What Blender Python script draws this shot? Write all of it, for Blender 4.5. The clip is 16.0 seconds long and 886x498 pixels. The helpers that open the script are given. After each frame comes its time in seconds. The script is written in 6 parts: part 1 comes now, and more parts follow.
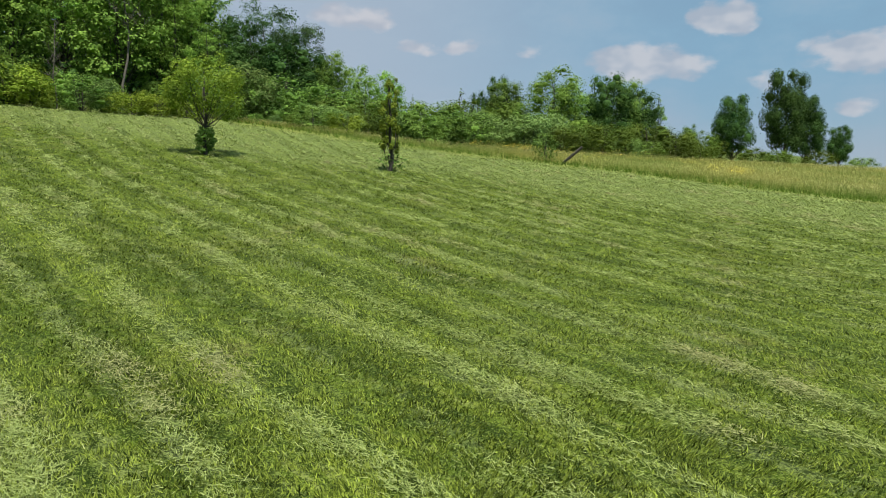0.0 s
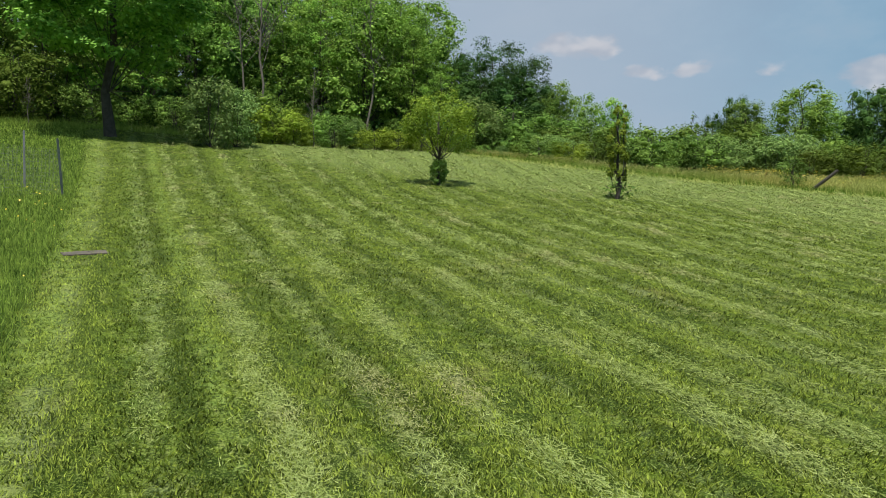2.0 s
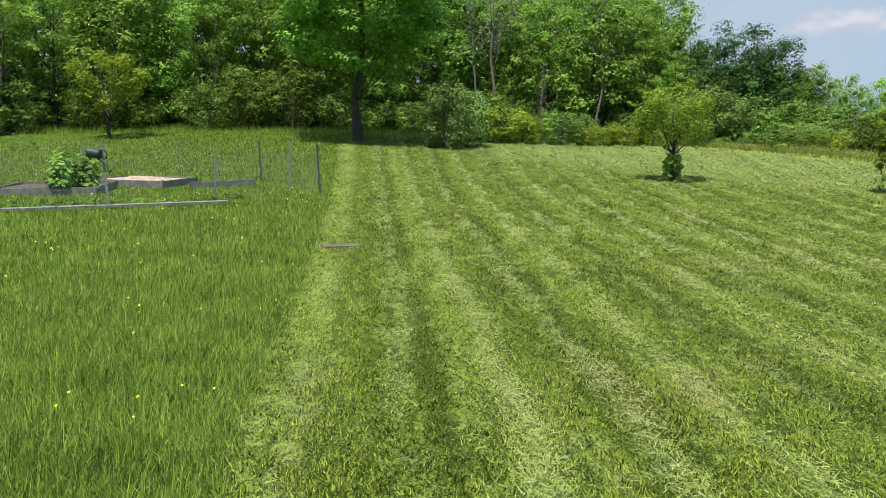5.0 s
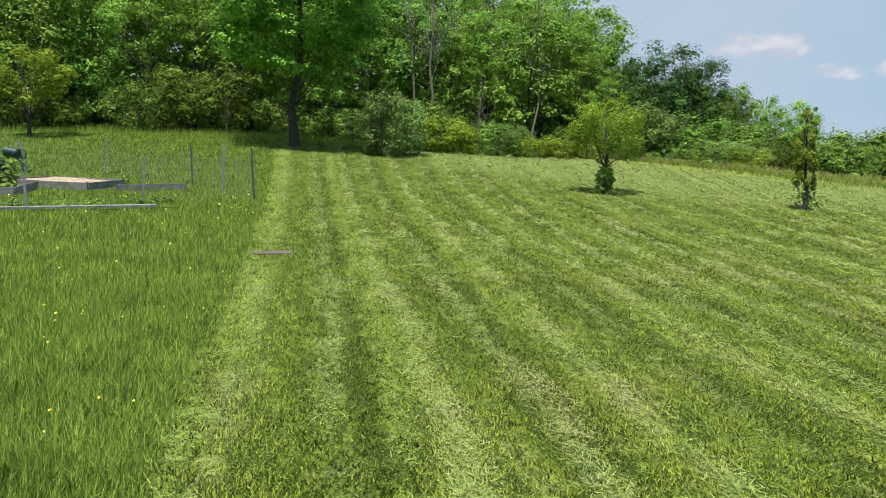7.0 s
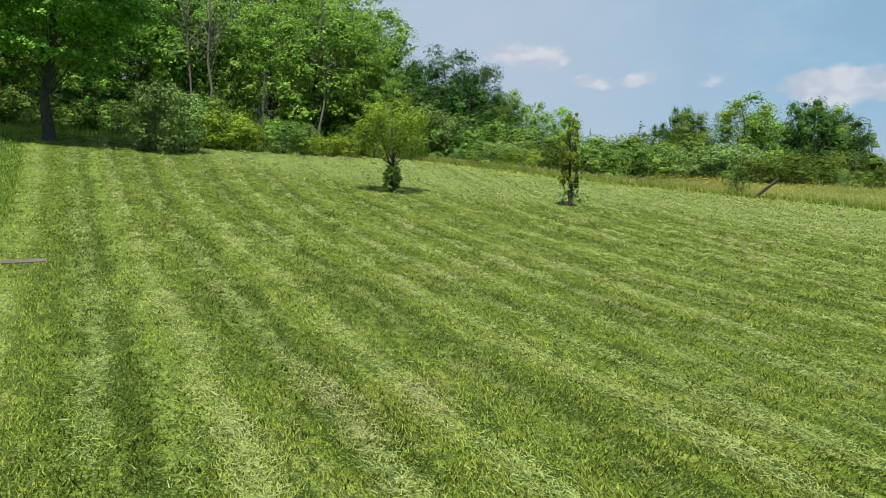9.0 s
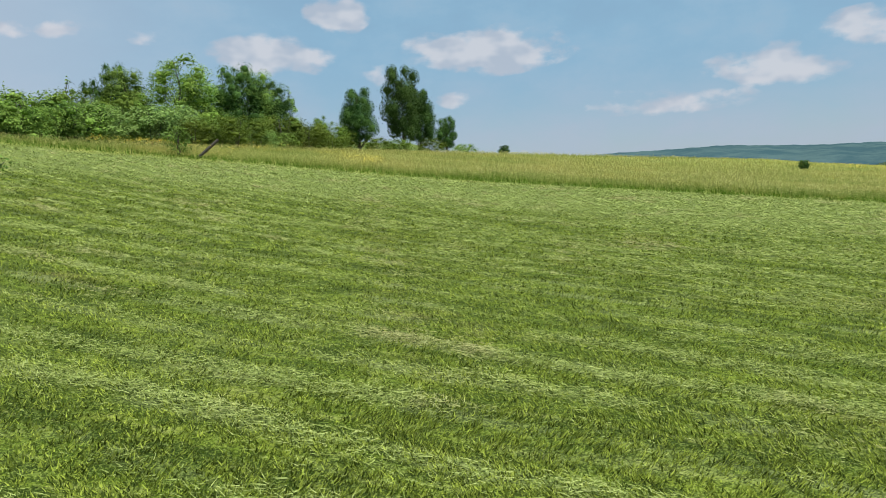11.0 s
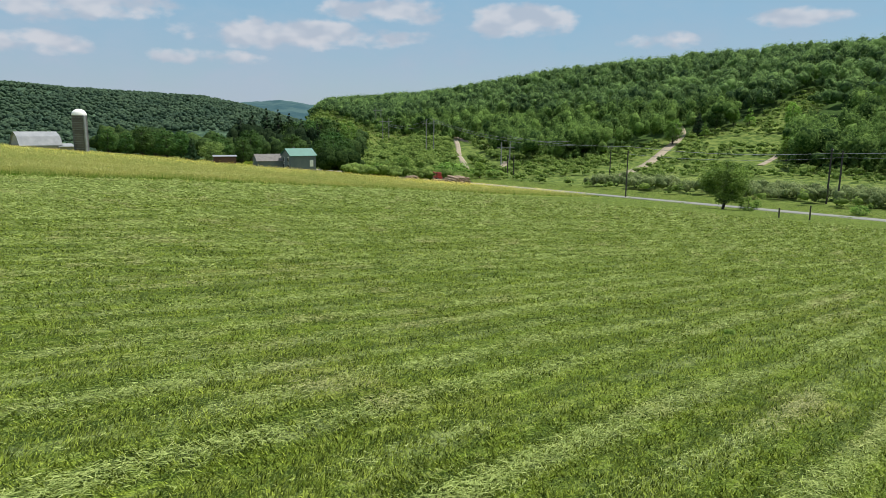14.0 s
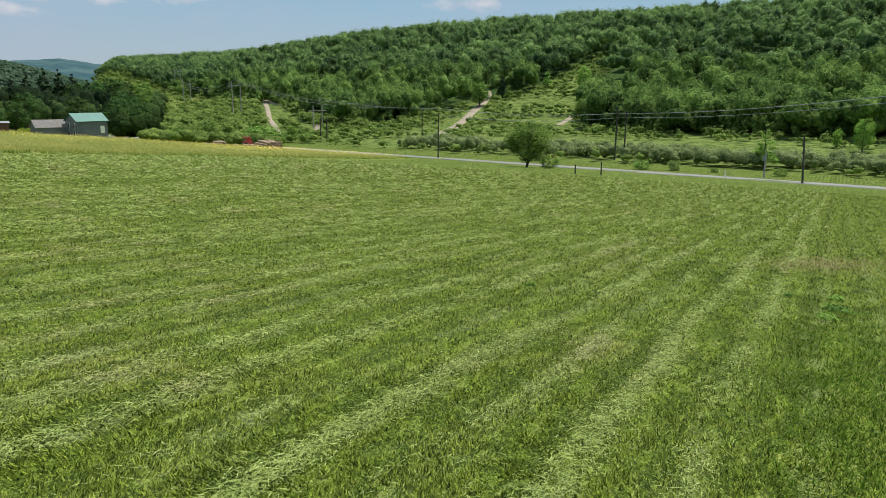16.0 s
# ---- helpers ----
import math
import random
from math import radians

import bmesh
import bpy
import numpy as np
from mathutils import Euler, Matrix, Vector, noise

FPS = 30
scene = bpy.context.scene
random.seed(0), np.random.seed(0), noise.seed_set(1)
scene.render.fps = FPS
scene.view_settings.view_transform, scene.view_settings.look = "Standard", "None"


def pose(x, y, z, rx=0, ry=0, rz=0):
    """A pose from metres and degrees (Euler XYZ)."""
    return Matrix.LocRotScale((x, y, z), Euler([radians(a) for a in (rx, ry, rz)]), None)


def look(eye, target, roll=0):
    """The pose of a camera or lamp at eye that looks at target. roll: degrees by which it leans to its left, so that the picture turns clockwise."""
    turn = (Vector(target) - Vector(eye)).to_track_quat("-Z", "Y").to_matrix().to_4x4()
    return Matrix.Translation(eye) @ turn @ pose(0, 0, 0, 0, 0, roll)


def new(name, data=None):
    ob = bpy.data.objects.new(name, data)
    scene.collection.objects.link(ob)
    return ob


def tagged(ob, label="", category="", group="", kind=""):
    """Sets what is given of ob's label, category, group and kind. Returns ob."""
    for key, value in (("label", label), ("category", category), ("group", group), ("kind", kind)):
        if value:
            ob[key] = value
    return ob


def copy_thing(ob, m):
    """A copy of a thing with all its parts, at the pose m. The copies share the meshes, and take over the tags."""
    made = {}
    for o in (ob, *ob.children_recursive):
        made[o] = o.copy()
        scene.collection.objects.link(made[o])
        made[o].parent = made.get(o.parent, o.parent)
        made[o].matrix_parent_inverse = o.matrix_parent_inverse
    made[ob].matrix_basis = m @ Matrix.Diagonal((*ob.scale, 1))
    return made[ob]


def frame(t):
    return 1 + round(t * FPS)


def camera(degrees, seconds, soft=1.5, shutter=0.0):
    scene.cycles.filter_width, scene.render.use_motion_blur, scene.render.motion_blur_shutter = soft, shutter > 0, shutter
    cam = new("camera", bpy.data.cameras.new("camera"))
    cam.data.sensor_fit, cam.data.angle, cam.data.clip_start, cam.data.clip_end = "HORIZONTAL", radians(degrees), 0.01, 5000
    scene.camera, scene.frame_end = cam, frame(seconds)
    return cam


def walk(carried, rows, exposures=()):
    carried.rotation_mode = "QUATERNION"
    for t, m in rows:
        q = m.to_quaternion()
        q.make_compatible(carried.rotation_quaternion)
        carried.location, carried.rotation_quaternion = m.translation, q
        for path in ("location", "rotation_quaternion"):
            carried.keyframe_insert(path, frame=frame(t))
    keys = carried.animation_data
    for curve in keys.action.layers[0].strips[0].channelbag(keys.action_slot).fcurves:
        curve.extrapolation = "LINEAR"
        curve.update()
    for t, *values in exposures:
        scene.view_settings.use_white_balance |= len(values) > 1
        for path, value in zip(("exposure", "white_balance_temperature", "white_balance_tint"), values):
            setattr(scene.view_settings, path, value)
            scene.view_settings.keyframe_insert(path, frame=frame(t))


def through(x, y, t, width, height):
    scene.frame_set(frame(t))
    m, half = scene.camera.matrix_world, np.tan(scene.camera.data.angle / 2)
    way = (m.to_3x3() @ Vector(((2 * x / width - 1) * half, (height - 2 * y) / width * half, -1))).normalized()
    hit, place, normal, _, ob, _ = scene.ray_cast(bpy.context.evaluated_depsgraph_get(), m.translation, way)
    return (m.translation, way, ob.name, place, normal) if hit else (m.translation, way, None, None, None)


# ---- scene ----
PATH = [  # seconds, bearing, tilt, lean, place beside the standing spot
    (0, 0.00, -4.55, 0.57, 0.000, 0.000, 0.000),
    (0.5, -6.45, -3.47, 0.95, -0.057, -0.022, 0.003),
    (1, -10.88, -2.91, 0.92, -0.069, -0.030, 0.010),
    (1.5, -15.12, -2.45, 0.66, -0.095, -0.039, 0.014),
    (2, -18.17, -2.43, 0.66, -0.126, -0.022, 0.008),
    (2.5, -22.38, -2.64, 0.81, -0.157, -0.022, 0.006),
    (3, -25.89, -3.24, 0.70, -0.164, -0.027, 0.003),
    (3.5, -30.38, -3.56, 0.37, -0.171, -0.054, -0.002),
    (4, -34.08, -3.37, -0.02, -0.179, -0.099, -0.018),
    (4.2, -34.89, -3.29, -0.10, -0.168, -0.108, -0.018),
    (5.2, -36.70, -2.75, 0.85, -0.170, -0.100, -0.015),
    (6.3, -34.11, -2.15, 1.80, -0.171, -0.091, -0.011),
    (6.5, -33.06, -2.06, 1.73, -0.163, -0.090, -0.003),
    (7, -31.45, -2.04, 1.69, -0.158, -0.070, -0.008),
    (7.5, -27.05, -2.01, 1.75, -0.167, -0.024, -0.017),
    (8, -23.55, -1.97, 1.79, -0.174, -0.001, -0.027),
    (8.2, -21.80, -1.92, 1.57, -0.178, 0.022, -0.028),
    (9.25, -11.00, -1.75, 0.20, -0.250, 0.110, 0.005),
    (10.3, 11.27, -1.91, -1.30, -0.318, 0.196, 0.038),
    (10.5, 17.73, -2.32, -1.35, -0.306, 0.218, 0.031),
    (11, 29.07, -5.71, -2.55, -0.283, 0.232, 0.006),
    (11.5, 45.30, -8.67, -2.11, -0.286, 0.242, -0.001),
    (11.6, 48.58, -9.19, -2.14, -0.278, 0.247, -0.011),
    (12, 58.53, -10.05, -2.12, -0.246, 0.168, -0.003),
    (12.2, 65.65, -10.37, -1.44, -0.228, 0.114, -0.025),
    (12.3, 68.90, -10.65, -0.90, -0.210, 0.115, 0.005),
    (12.5, 74.76, -10.47, -0.61, -0.212, 0.068, 0.007),
    (13, 82.75, -10.06, 0.03, -0.194, -0.023, 0.007),
    (13.5, 95.80, -9.90, 0.63, -0.163, -0.049, 0.012),
    (14, 107.85, -10.25, 0.68, -0.160, -0.079, 0.000),
    (14.5, 115.12, -11.07, 0.58, -0.157, -0.114, -0.001),
    (15, 119.37, -12.04, 0.43, -0.137, -0.145, -0.003),
    (15.5, 121.47, -12.86, 0.33, -0.139, -0.170, 0.002),
    (16, 123.06, -13.07, 0.75, -0.131, -0.210, 0.009),
]
EYE = 1.65


def heading(az, el=0.0):
    a, e = radians(az), radians(el)
    return Vector((math.sin(a) * math.cos(e), math.cos(a) * math.cos(e), math.sin(e)))


cam = camera(65.2, 16.0, soft=0.6)
rows = []
for t, az, el, lean, x, y, z in PATH:
    eye = Vector((x, y, EYE + z))
    rows.append((t, look(eye, eye + heading(az, el), lean)))
walk(cam, rows, [(0, 0.16), (1.5, 0.14), (2.5, 0.18), (3.5, 0.46), (5.5, 0.5), (8.2, 0.46), (10.3, 0.32), (16, 0.30)])

# ---- sky and sun ----
SUN_AZ, SUN_EL = 166.0, 67.0
sun = new("sun", bpy.data.lights.new("sun", "SUN"))
sun.data.energy, sun.data.angle, sun.data.color = 5.0, radians(0.55), (1.0, 0.95, 0.86)
sun.matrix_world = look(heading(SUN_AZ, SUN_EL) * 100, (0, 0, 0))


def calc(tree, op, a, b=None, c=None, clamp=False):
    n = tree.nodes.new("ShaderNodeMath")
    n.operation, n.use_clamp = op, clamp
    for i, v in enumerate((a, b, c)):
        if v is None:
            continue
        if isinstance(v, (int, float)):
            n.inputs[i].default_value = v
        else:
            tree.links.new(v, n.inputs[i])
    return n.outputs[0]


def blend(tree, fac, a, b, mode="MIX"):
    n = tree.nodes.new("ShaderNodeMix")
    n.data_type, n.blend_type = "RGBA", mode
    for i, v in ((0, fac), (6, a), (7, b)):
        if isinstance(v, (int, float)):
            n.inputs[i].default_value = v
        elif isinstance(v, tuple):
            n.inputs[i].default_value = (*v, 1.0)
        else:
            tree.links.new(v, n.inputs[i])
    return n.outputs[2]


def noise_out(tree, vec, scale, detail=3.0, rough=0.55, distort=0.0):
    n = tree.nodes.new("ShaderNodeTexNoise")
    n.inputs["Scale"].default_value, n.inputs["Detail"].default_value = scale, detail
    n.inputs["Roughness"].default_value, n.inputs["Distortion"].default_value = rough, distort
    if vec is not None:
        tree.links.new(vec, n.inputs["Vector"])
    return n.outputs["Fac"]


def ramp(tree, fac, lo, hi):
    n = tree.nodes.new("ShaderNodeMapRange")
    n.interpolation_type = "SMOOTHSTEP"
    n.inputs["From Min"].default_value, n.inputs["From Max"].default_value = lo, hi
    tree.links.new(fac, n.inputs["Value"])
    return n.outputs["Result"]


def make_world():
    world = bpy.data.worlds.new("sky")
    scene.world = world
    world.use_nodes = True
    tr = world.node_tree
    tr.nodes.clear()
    out = tr.nodes.new("ShaderNodeOutputWorld")
    back = tr.nodes.new("ShaderNodeBackground")
    sky = tr.nodes.new("ShaderNodeTexSky")
    sky.sky_type, sky.sun_disc = "NISHITA", False
    sky.sun_elevation, sky.sun_rotation = radians(SUN_EL), radians(SUN_AZ)
    sky.air_density, sky.dust_density, sky.ozone_density = 1.0, 0.6, 1.5
    co = tr.nodes.new("ShaderNodeTexCoord").outputs["Generated"]
    sep = tr.nodes.new("ShaderNodeSeparateXYZ")
    tr.links.new(co, sep.inputs[0])
    az = calc(tr, "MULTIPLY", calc(tr, "ARCTAN2", sep.outputs[0], sep.outputs[1]), 57.2958)
    el = calc(tr, "MULTIPLY", calc(tr, "ARCSINE", sep.outputs[2]), 57.2958)
    # soft high cloud and cumulus
    wob = tr.nodes.new("ShaderNodeCombineXYZ")
    tr.links.new(calc(tr, "MULTIPLY", az, 0.24), wob.inputs[0])
    tr.links.new(calc(tr, "MULTIPLY", el, 0.42), wob.inputs[1])
    n1 = noise_out(tr, wob.outputs[0], 1.0, 3.5, 0.5)
    n2 = noise_out(tr, wob.outputs[0], 3.2, 5.0, 0.6)
    dens = None
    for a, e, w, h, k in CLOUDS:
        du = calc(tr, "MULTIPLY", calc(tr, "SUBTRACT", az, a), 1.0 / w)
        dv = calc(tr, "MULTIPLY", calc(tr, "SUBTRACT", el, e), 1.0 / h)
        r = calc(tr, "ADD", calc(tr, "MULTIPLY", du, du), calc(tr, "MULTIPLY", dv, dv))
        g = calc(tr, "MULTIPLY", calc(tr, "SUBTRACT", 1.0, r, clamp=True), k)
        dens = g if dens is None else calc(tr, "MAXIMUM", dens, g)
    lump = calc(tr, "ADD", calc(tr, "MULTIPLY", calc(tr, "SUBTRACT", n1, 0.5), 2.6), calc(tr, "MULTIPLY", calc(tr, "SUBTRACT", n2, 0.5), 0.7))
    cum = ramp(tr, calc(tr, "ADD", dens, lump), 0.25, 0.85)
    cum = calc(tr, "MULTIPLY", cum, ramp(tr, dens, 0.02, 0.2))
    far = noise_out(tr, wob.outputs[0], 0.55, 5.0, 0.6)
    veil = calc(tr, "ADD", 0.72, calc(tr, "MULTIPLY", ramp(tr, far, 0.35, 0.65), 0.2))
    hazy = blend(tr, calc(tr, "ADD", ramp(tr, el, 0.0, 10.5), calc(tr, "MULTIPLY", calc(tr, "SUBTRACT", far, 0.5), -1.6), clamp=True), (4.3, 5.35, 6.6), (2.95, 5.15, 7.0))
    shade = blend(tr, ramp(tr, noise_out(tr, wob.outputs[0], 1.5, 2.0, 0.5), 0.38, 0.62), (5.3, 5.7, 6.6), (7.5, 7.4, 7.8))
    c1 = blend(tr, veil, sky.outputs[0], hazy)
    c1 = blend(tr, calc(tr, "MULTIPLY", ramp(tr, az, 22.0, -12.0), 0.75), c1, (5.1, 5.85, 7.0))
    c2 = blend(tr, calc(tr, "MULTIPLY", cum, 0.72), c1, shade)
    tr.links.new(c2, back.inputs["Color"])
    back.inputs["Strength"].default_value = 0.075
    tr.links.new(back.outputs[0], out.inputs[0])


CLOUDS = [  # bearing, height, half width, half height, weight
    (-7.4, 13.7, 4.2, 1.5, 0.9), (-2.3, 11.6, 2.3, 0.9, 0.7), (1.4, 11.7, 1.9, 0.9, 0.8), (6.8, 11.5, 1.6, 0.8, 0.75), (16.4, 10.2, 6.0, 2.0, 1.0),
    (21.4, 13.2, 3.0, 1.8, 0.85), (24.4, 8.6, 2.4, 1.1, 0.85), (33.0, 10.1, 8.2, 2.2, 1.15), (31.0, 6.4, 2.2, 0.9, 0.75), (47.5, 5.4, 8.2, 1.3, 0.9),
    (54.6, 7.2, 5.6, 1.9, 1.0), (61.0, 9.2, 5.0, 1.6, 0.9), (66.0, 5.0, 5.0, 1.0, 0.7), (75.9, 5.2, 6.6, 1.2, 1.0), (79.0, 8.1, 9.5, 1.8, 0.9),
    (96.0, 6.7, 11.5, 1.5, 1.0), (89.0, 4.7, 5.6, 0.9, 0.85), (103.0, 8.6, 6.0, 1.4, 0.9), (113.4, 7.9, 5.6, 1.8, 1.0), (124.3, 6.3, 3.4, 1.1, 0.9),
    (134.0, 7.6, 4.0, 1.1, 0.8), (-22.0, 21.0, 8.0, 2.5, 0.7), (150.0, 10.0, 7.0, 1.5, 0.7)]
make_world()


# ---- materials ----
def material(name):
    m = bpy.data.materials.new(name)
    m.use_nodes = True
    tr = m.node_tree
    tr.nodes.clear()
    out = tr.nodes.new("ShaderNodeOutputMaterial")
    bs = tr.nodes.new("ShaderNodeBsdfPrincipled")
    tr.links.new(bs.outputs[0], out.inputs[0])
    return m, tr, bs, out


def position(tr):
    return tr.nodes.new("ShaderNodeNewGeometry").outputs["Position"]


def leaf_mat(name, dark, light, through=0.3, rough=0.7, gloss=0.08):
    """Foliage: every leaf its own tint, lit from behind as well."""
    m, tr, bs, out = material(name)
    geo = tr.nodes.new("ShaderNodeNewGeometry")
    info = tr.nodes.new("ShaderNodeObjectInfo")
    big = noise_out(tr, geo.outputs["Position"], 0.7, 2.0)
    fac = calc(tr, "ADD", calc(tr, "MULTIPLY", geo.outputs["Random Per Island"], 0.55), calc(tr, "MULTIPLY", ramp(tr, big, 0.38, 0.62), 0.45), clamp=True)
    col = blend(tr, fac, dark, light)
    hue = tr.nodes.new("ShaderNodeHueSaturation")
    tr.links.new(col, hue.inputs["Color"])
    tr.links.new(calc(tr, "ADD", 0.492, calc(tr, "MULTIPLY", info.outputs["Random"], 0.02)), hue.inputs["Hue"])
    tr.links.new(calc(tr, "ADD", 0.8, calc(tr, "MULTIPLY", info.outputs["Random"], 0.4)), hue.inputs["Value"])
    tr.links.new(hue.outputs[0], bs.inputs["Base Color"])
    bs.inputs["Roughness"].default_value = rough
    bs.inputs["Specular IOR Level"].default_value = gloss
    tl = tr.nodes.new("ShaderNodeBsdfTranslucent")
    warm = blend(tr, 0.6, hue.outputs[0], (0.30, 0.42, 0.03), "MULTIPLY")
    tr.links.new(blend(tr, 0.5, hue.outputs[0], warm), tl.inputs["Color"])
    mix = tr.nodes.new("ShaderNodeMixShader")
    mix.inputs[0].default_value = through
    tr.links.new(bs.outputs[0], mix.inputs[1])
    tr.links.new(tl.outputs[0], mix.inputs[2])
    tr.links.new(mix.outputs[0], out.inputs[0])
    return m


def plain(name, a, b, scale=6.0, rough=0.8, metal=0.0, bump=0.0, fine=40.0):
    m, tr, bs, out = material(name)
    pos = tr.nodes.new("ShaderNodeTexCoord").outputs["Object"]
    fac = calc(tr, "ADD", calc(tr, "MULTIPLY", noise_out(tr, pos, scale, 4.0), 0.7), calc(tr, "MULTIPLY", noise_out(tr, pos, fine, 3.0), 0.5))
    tr.links.new(blend(tr, ramp(tr, fac, 0.35, 0.85), a, b), bs.inputs["Base Color"])
    bs.inputs["Roughness"].default_value, bs.inputs["Metallic"].default_value = rough, metal
    if bump:
        bp = tr.nodes.new("ShaderNodeBump")
        bp.inputs["Distance"].default_value = bump
        tr.links.new(fac, bp.inputs["Height"])
        tr.links.new(bp.outputs[0], bs.inputs["Normal"])
    return m


M = {
    "old_board": plain("old_board", (0.06, 0.05, 0.04), (0.15, 0.125, 0.10), 5.0, 0.9, 0, 0.006, 50.0),
    "leaf_spring": leaf_mat("leaf_spring", (0.048, 0.13, 0.018), (0.42, 0.63, 0.12), 0.38),
    "leaf_mid": leaf_mat("leaf_mid", (0.026, 0.075, 0.015), (0.31, 0.48, 0.095), 0.35),
    "leaf_shade": leaf_mat("leaf_shade", (0.05, 0.145, 0.02), (0.42, 0.66, 0.125), 0.44),
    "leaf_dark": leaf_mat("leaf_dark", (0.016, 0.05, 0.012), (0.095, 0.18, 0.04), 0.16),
    "leaf_grey": leaf_mat("leaf_grey", (0.10, 0.18, 0.05), (0.33, 0.46, 0.14), 0.4),
    "leaf_yellow": leaf_mat("leaf_yellow", (0.13, 0.205, 0.02), (0.44, 0.56, 0.075), 0.4),
    "leaf_olive": leaf_mat("leaf_olive", (0.065, 0.11, 0.016), (0.175, 0.245, 0.04), 0.35),
    "conifer": leaf_mat("conifer", (0.016, 0.04, 0.016), (0.04, 0.075, 0.03), 0.1),
    "far_wood": leaf_mat("far_wood", (0.04, 0.095, 0.02), (0.12, 0.21, 0.045), 0.25),
    "leaf_lawn": leaf_mat("leaf_lawn", (0.10, 0.16, 0.016), (0.36, 0.45, 0.06), 0.4),
    "twig": plain("twig", (0.085, 0.075, 0.062), (0.18, 0.16, 0.135), 8.0, 0.9),
    "bark": plain("bark", (0.025, 0.021, 0.018), (0.075, 0.065, 0.055), 5.0, 0.9, 0, 0.02),
    "grey_wood": plain("grey_wood", (0.20, 0.195, 0.19), (0.38, 0.37, 0.36), 3.0, 0.85, 0, 0.005),
    "pole_wood": plain("pole_wood", (0.035, 0.03, 0.026), (0.09, 0.08, 0.07), 2.0, 0.9),
    "asphalt": plain("asphalt", (0.13, 0.13, 0.128), (0.20, 0.20, 0.195), 0.4, 0.9),
    "dirt": plain("dirt", (0.19, 0.155, 0.11), (0.32, 0.27, 0.20), 0.3, 0.95),
    "tin": plain("tin", (0.17, 0.185, 0.20), (0.27, 0.285, 0.30), 0.5, 0.8, 0.0),
    "green_tin": plain("green_tin", (0.012, 0.085, 0.068), (0.018, 0.115, 0.092), 0.4, 0.5, 0.2),
    "siding": plain("siding", (0.08, 0.105, 0.125), (0.125, 0.15, 0.175), 0.5, 0.7),
    "concrete": plain("concrete", (0.05, 0.047, 0.045), (0.12, 0.115, 0.11), 0.35, 0.9),
    "white": plain("white", (0.72, 0.72, 0.70), (0.82, 0.82, 0.80), 1.0, 0.5),
    "dark_wood": plain("dark_wood", (0.06, 0.03, 0.025), (0.12, 0.06, 0.05), 1.0, 0.8),
}


def woods_mat(name, dark, light, scale):
    """Leafy treetops: clusters of leaves, the shade in the hollows between painted dark."""
    m, tr, bs, out = material(name)
    geo = tr.nodes.new("ShaderNodeNewGeometry")
    pos = geo.outputs["Position"]
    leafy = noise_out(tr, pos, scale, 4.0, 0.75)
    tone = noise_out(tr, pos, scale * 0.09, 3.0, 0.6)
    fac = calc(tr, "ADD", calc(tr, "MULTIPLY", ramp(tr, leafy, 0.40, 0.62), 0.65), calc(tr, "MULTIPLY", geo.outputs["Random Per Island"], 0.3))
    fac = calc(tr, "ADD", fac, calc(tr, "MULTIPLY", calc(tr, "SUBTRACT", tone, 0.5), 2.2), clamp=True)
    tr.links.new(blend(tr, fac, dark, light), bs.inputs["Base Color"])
    bs.inputs["Roughness"].default_value = 0.8
    bs.inputs["Specular IOR Level"].default_value = 0.05
    bp = tr.nodes.new("ShaderNodeBump")
    bp.inputs["Distance"].default_value = 0.9 / scale
    tr.links.new(leafy, bp.inputs["Height"])
    tr.links.new(bp.outputs[0], bs.inputs["Normal"])
    tl = tr.nodes.new("ShaderNodeBsdfTranslucent")
    tr.links.new(blend(tr, fac, dark, light), tl.inputs["Color"])
    mix = tr.nodes.new("ShaderNodeMixShader")
    mix.inputs[0].default_value = 0.5
    tr.links.new(bs.outputs[0], mix.inputs[1])
    tr.links.new(tl.outputs[0], mix.inputs[2])
    tr.links.new(mix.outputs[0], out.inputs[0])
    return m


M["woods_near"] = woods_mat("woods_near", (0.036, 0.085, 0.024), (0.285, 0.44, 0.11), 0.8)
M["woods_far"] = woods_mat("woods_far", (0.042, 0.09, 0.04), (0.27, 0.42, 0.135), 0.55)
# paler and bluer than the nearer woods: haze mixed into the colour
M["woods_distant_haze"] = woods_mat("woods_distant_haze", (0.07, 0.125, 0.085), (0.145, 0.225, 0.13), 0.2)
M["brush_leaf"] = woods_mat("brush_leaf", (0.10, 0.17, 0.038), (0.32, 0.43, 0.11), 1.6)
M["willow_leaf"] = woods_mat("willow_leaf", (0.14, 0.20, 0.075), (0.38, 0.45, 0.20), 3.0)

# ---- the lie of the land ----
AX, BY = -0.0471, 0.0837
UP = Vector((-0.491, 0.871))
ROAD_N, ROAD_T, ROAD_Q = (0.368, -0.930), (0.930, 0.368), 127.0


def step(lo, hi, v):
    t = np.clip((v - lo) / (hi - lo), 0.0, 1.0)
    return t * t * (3 - 2 * t)


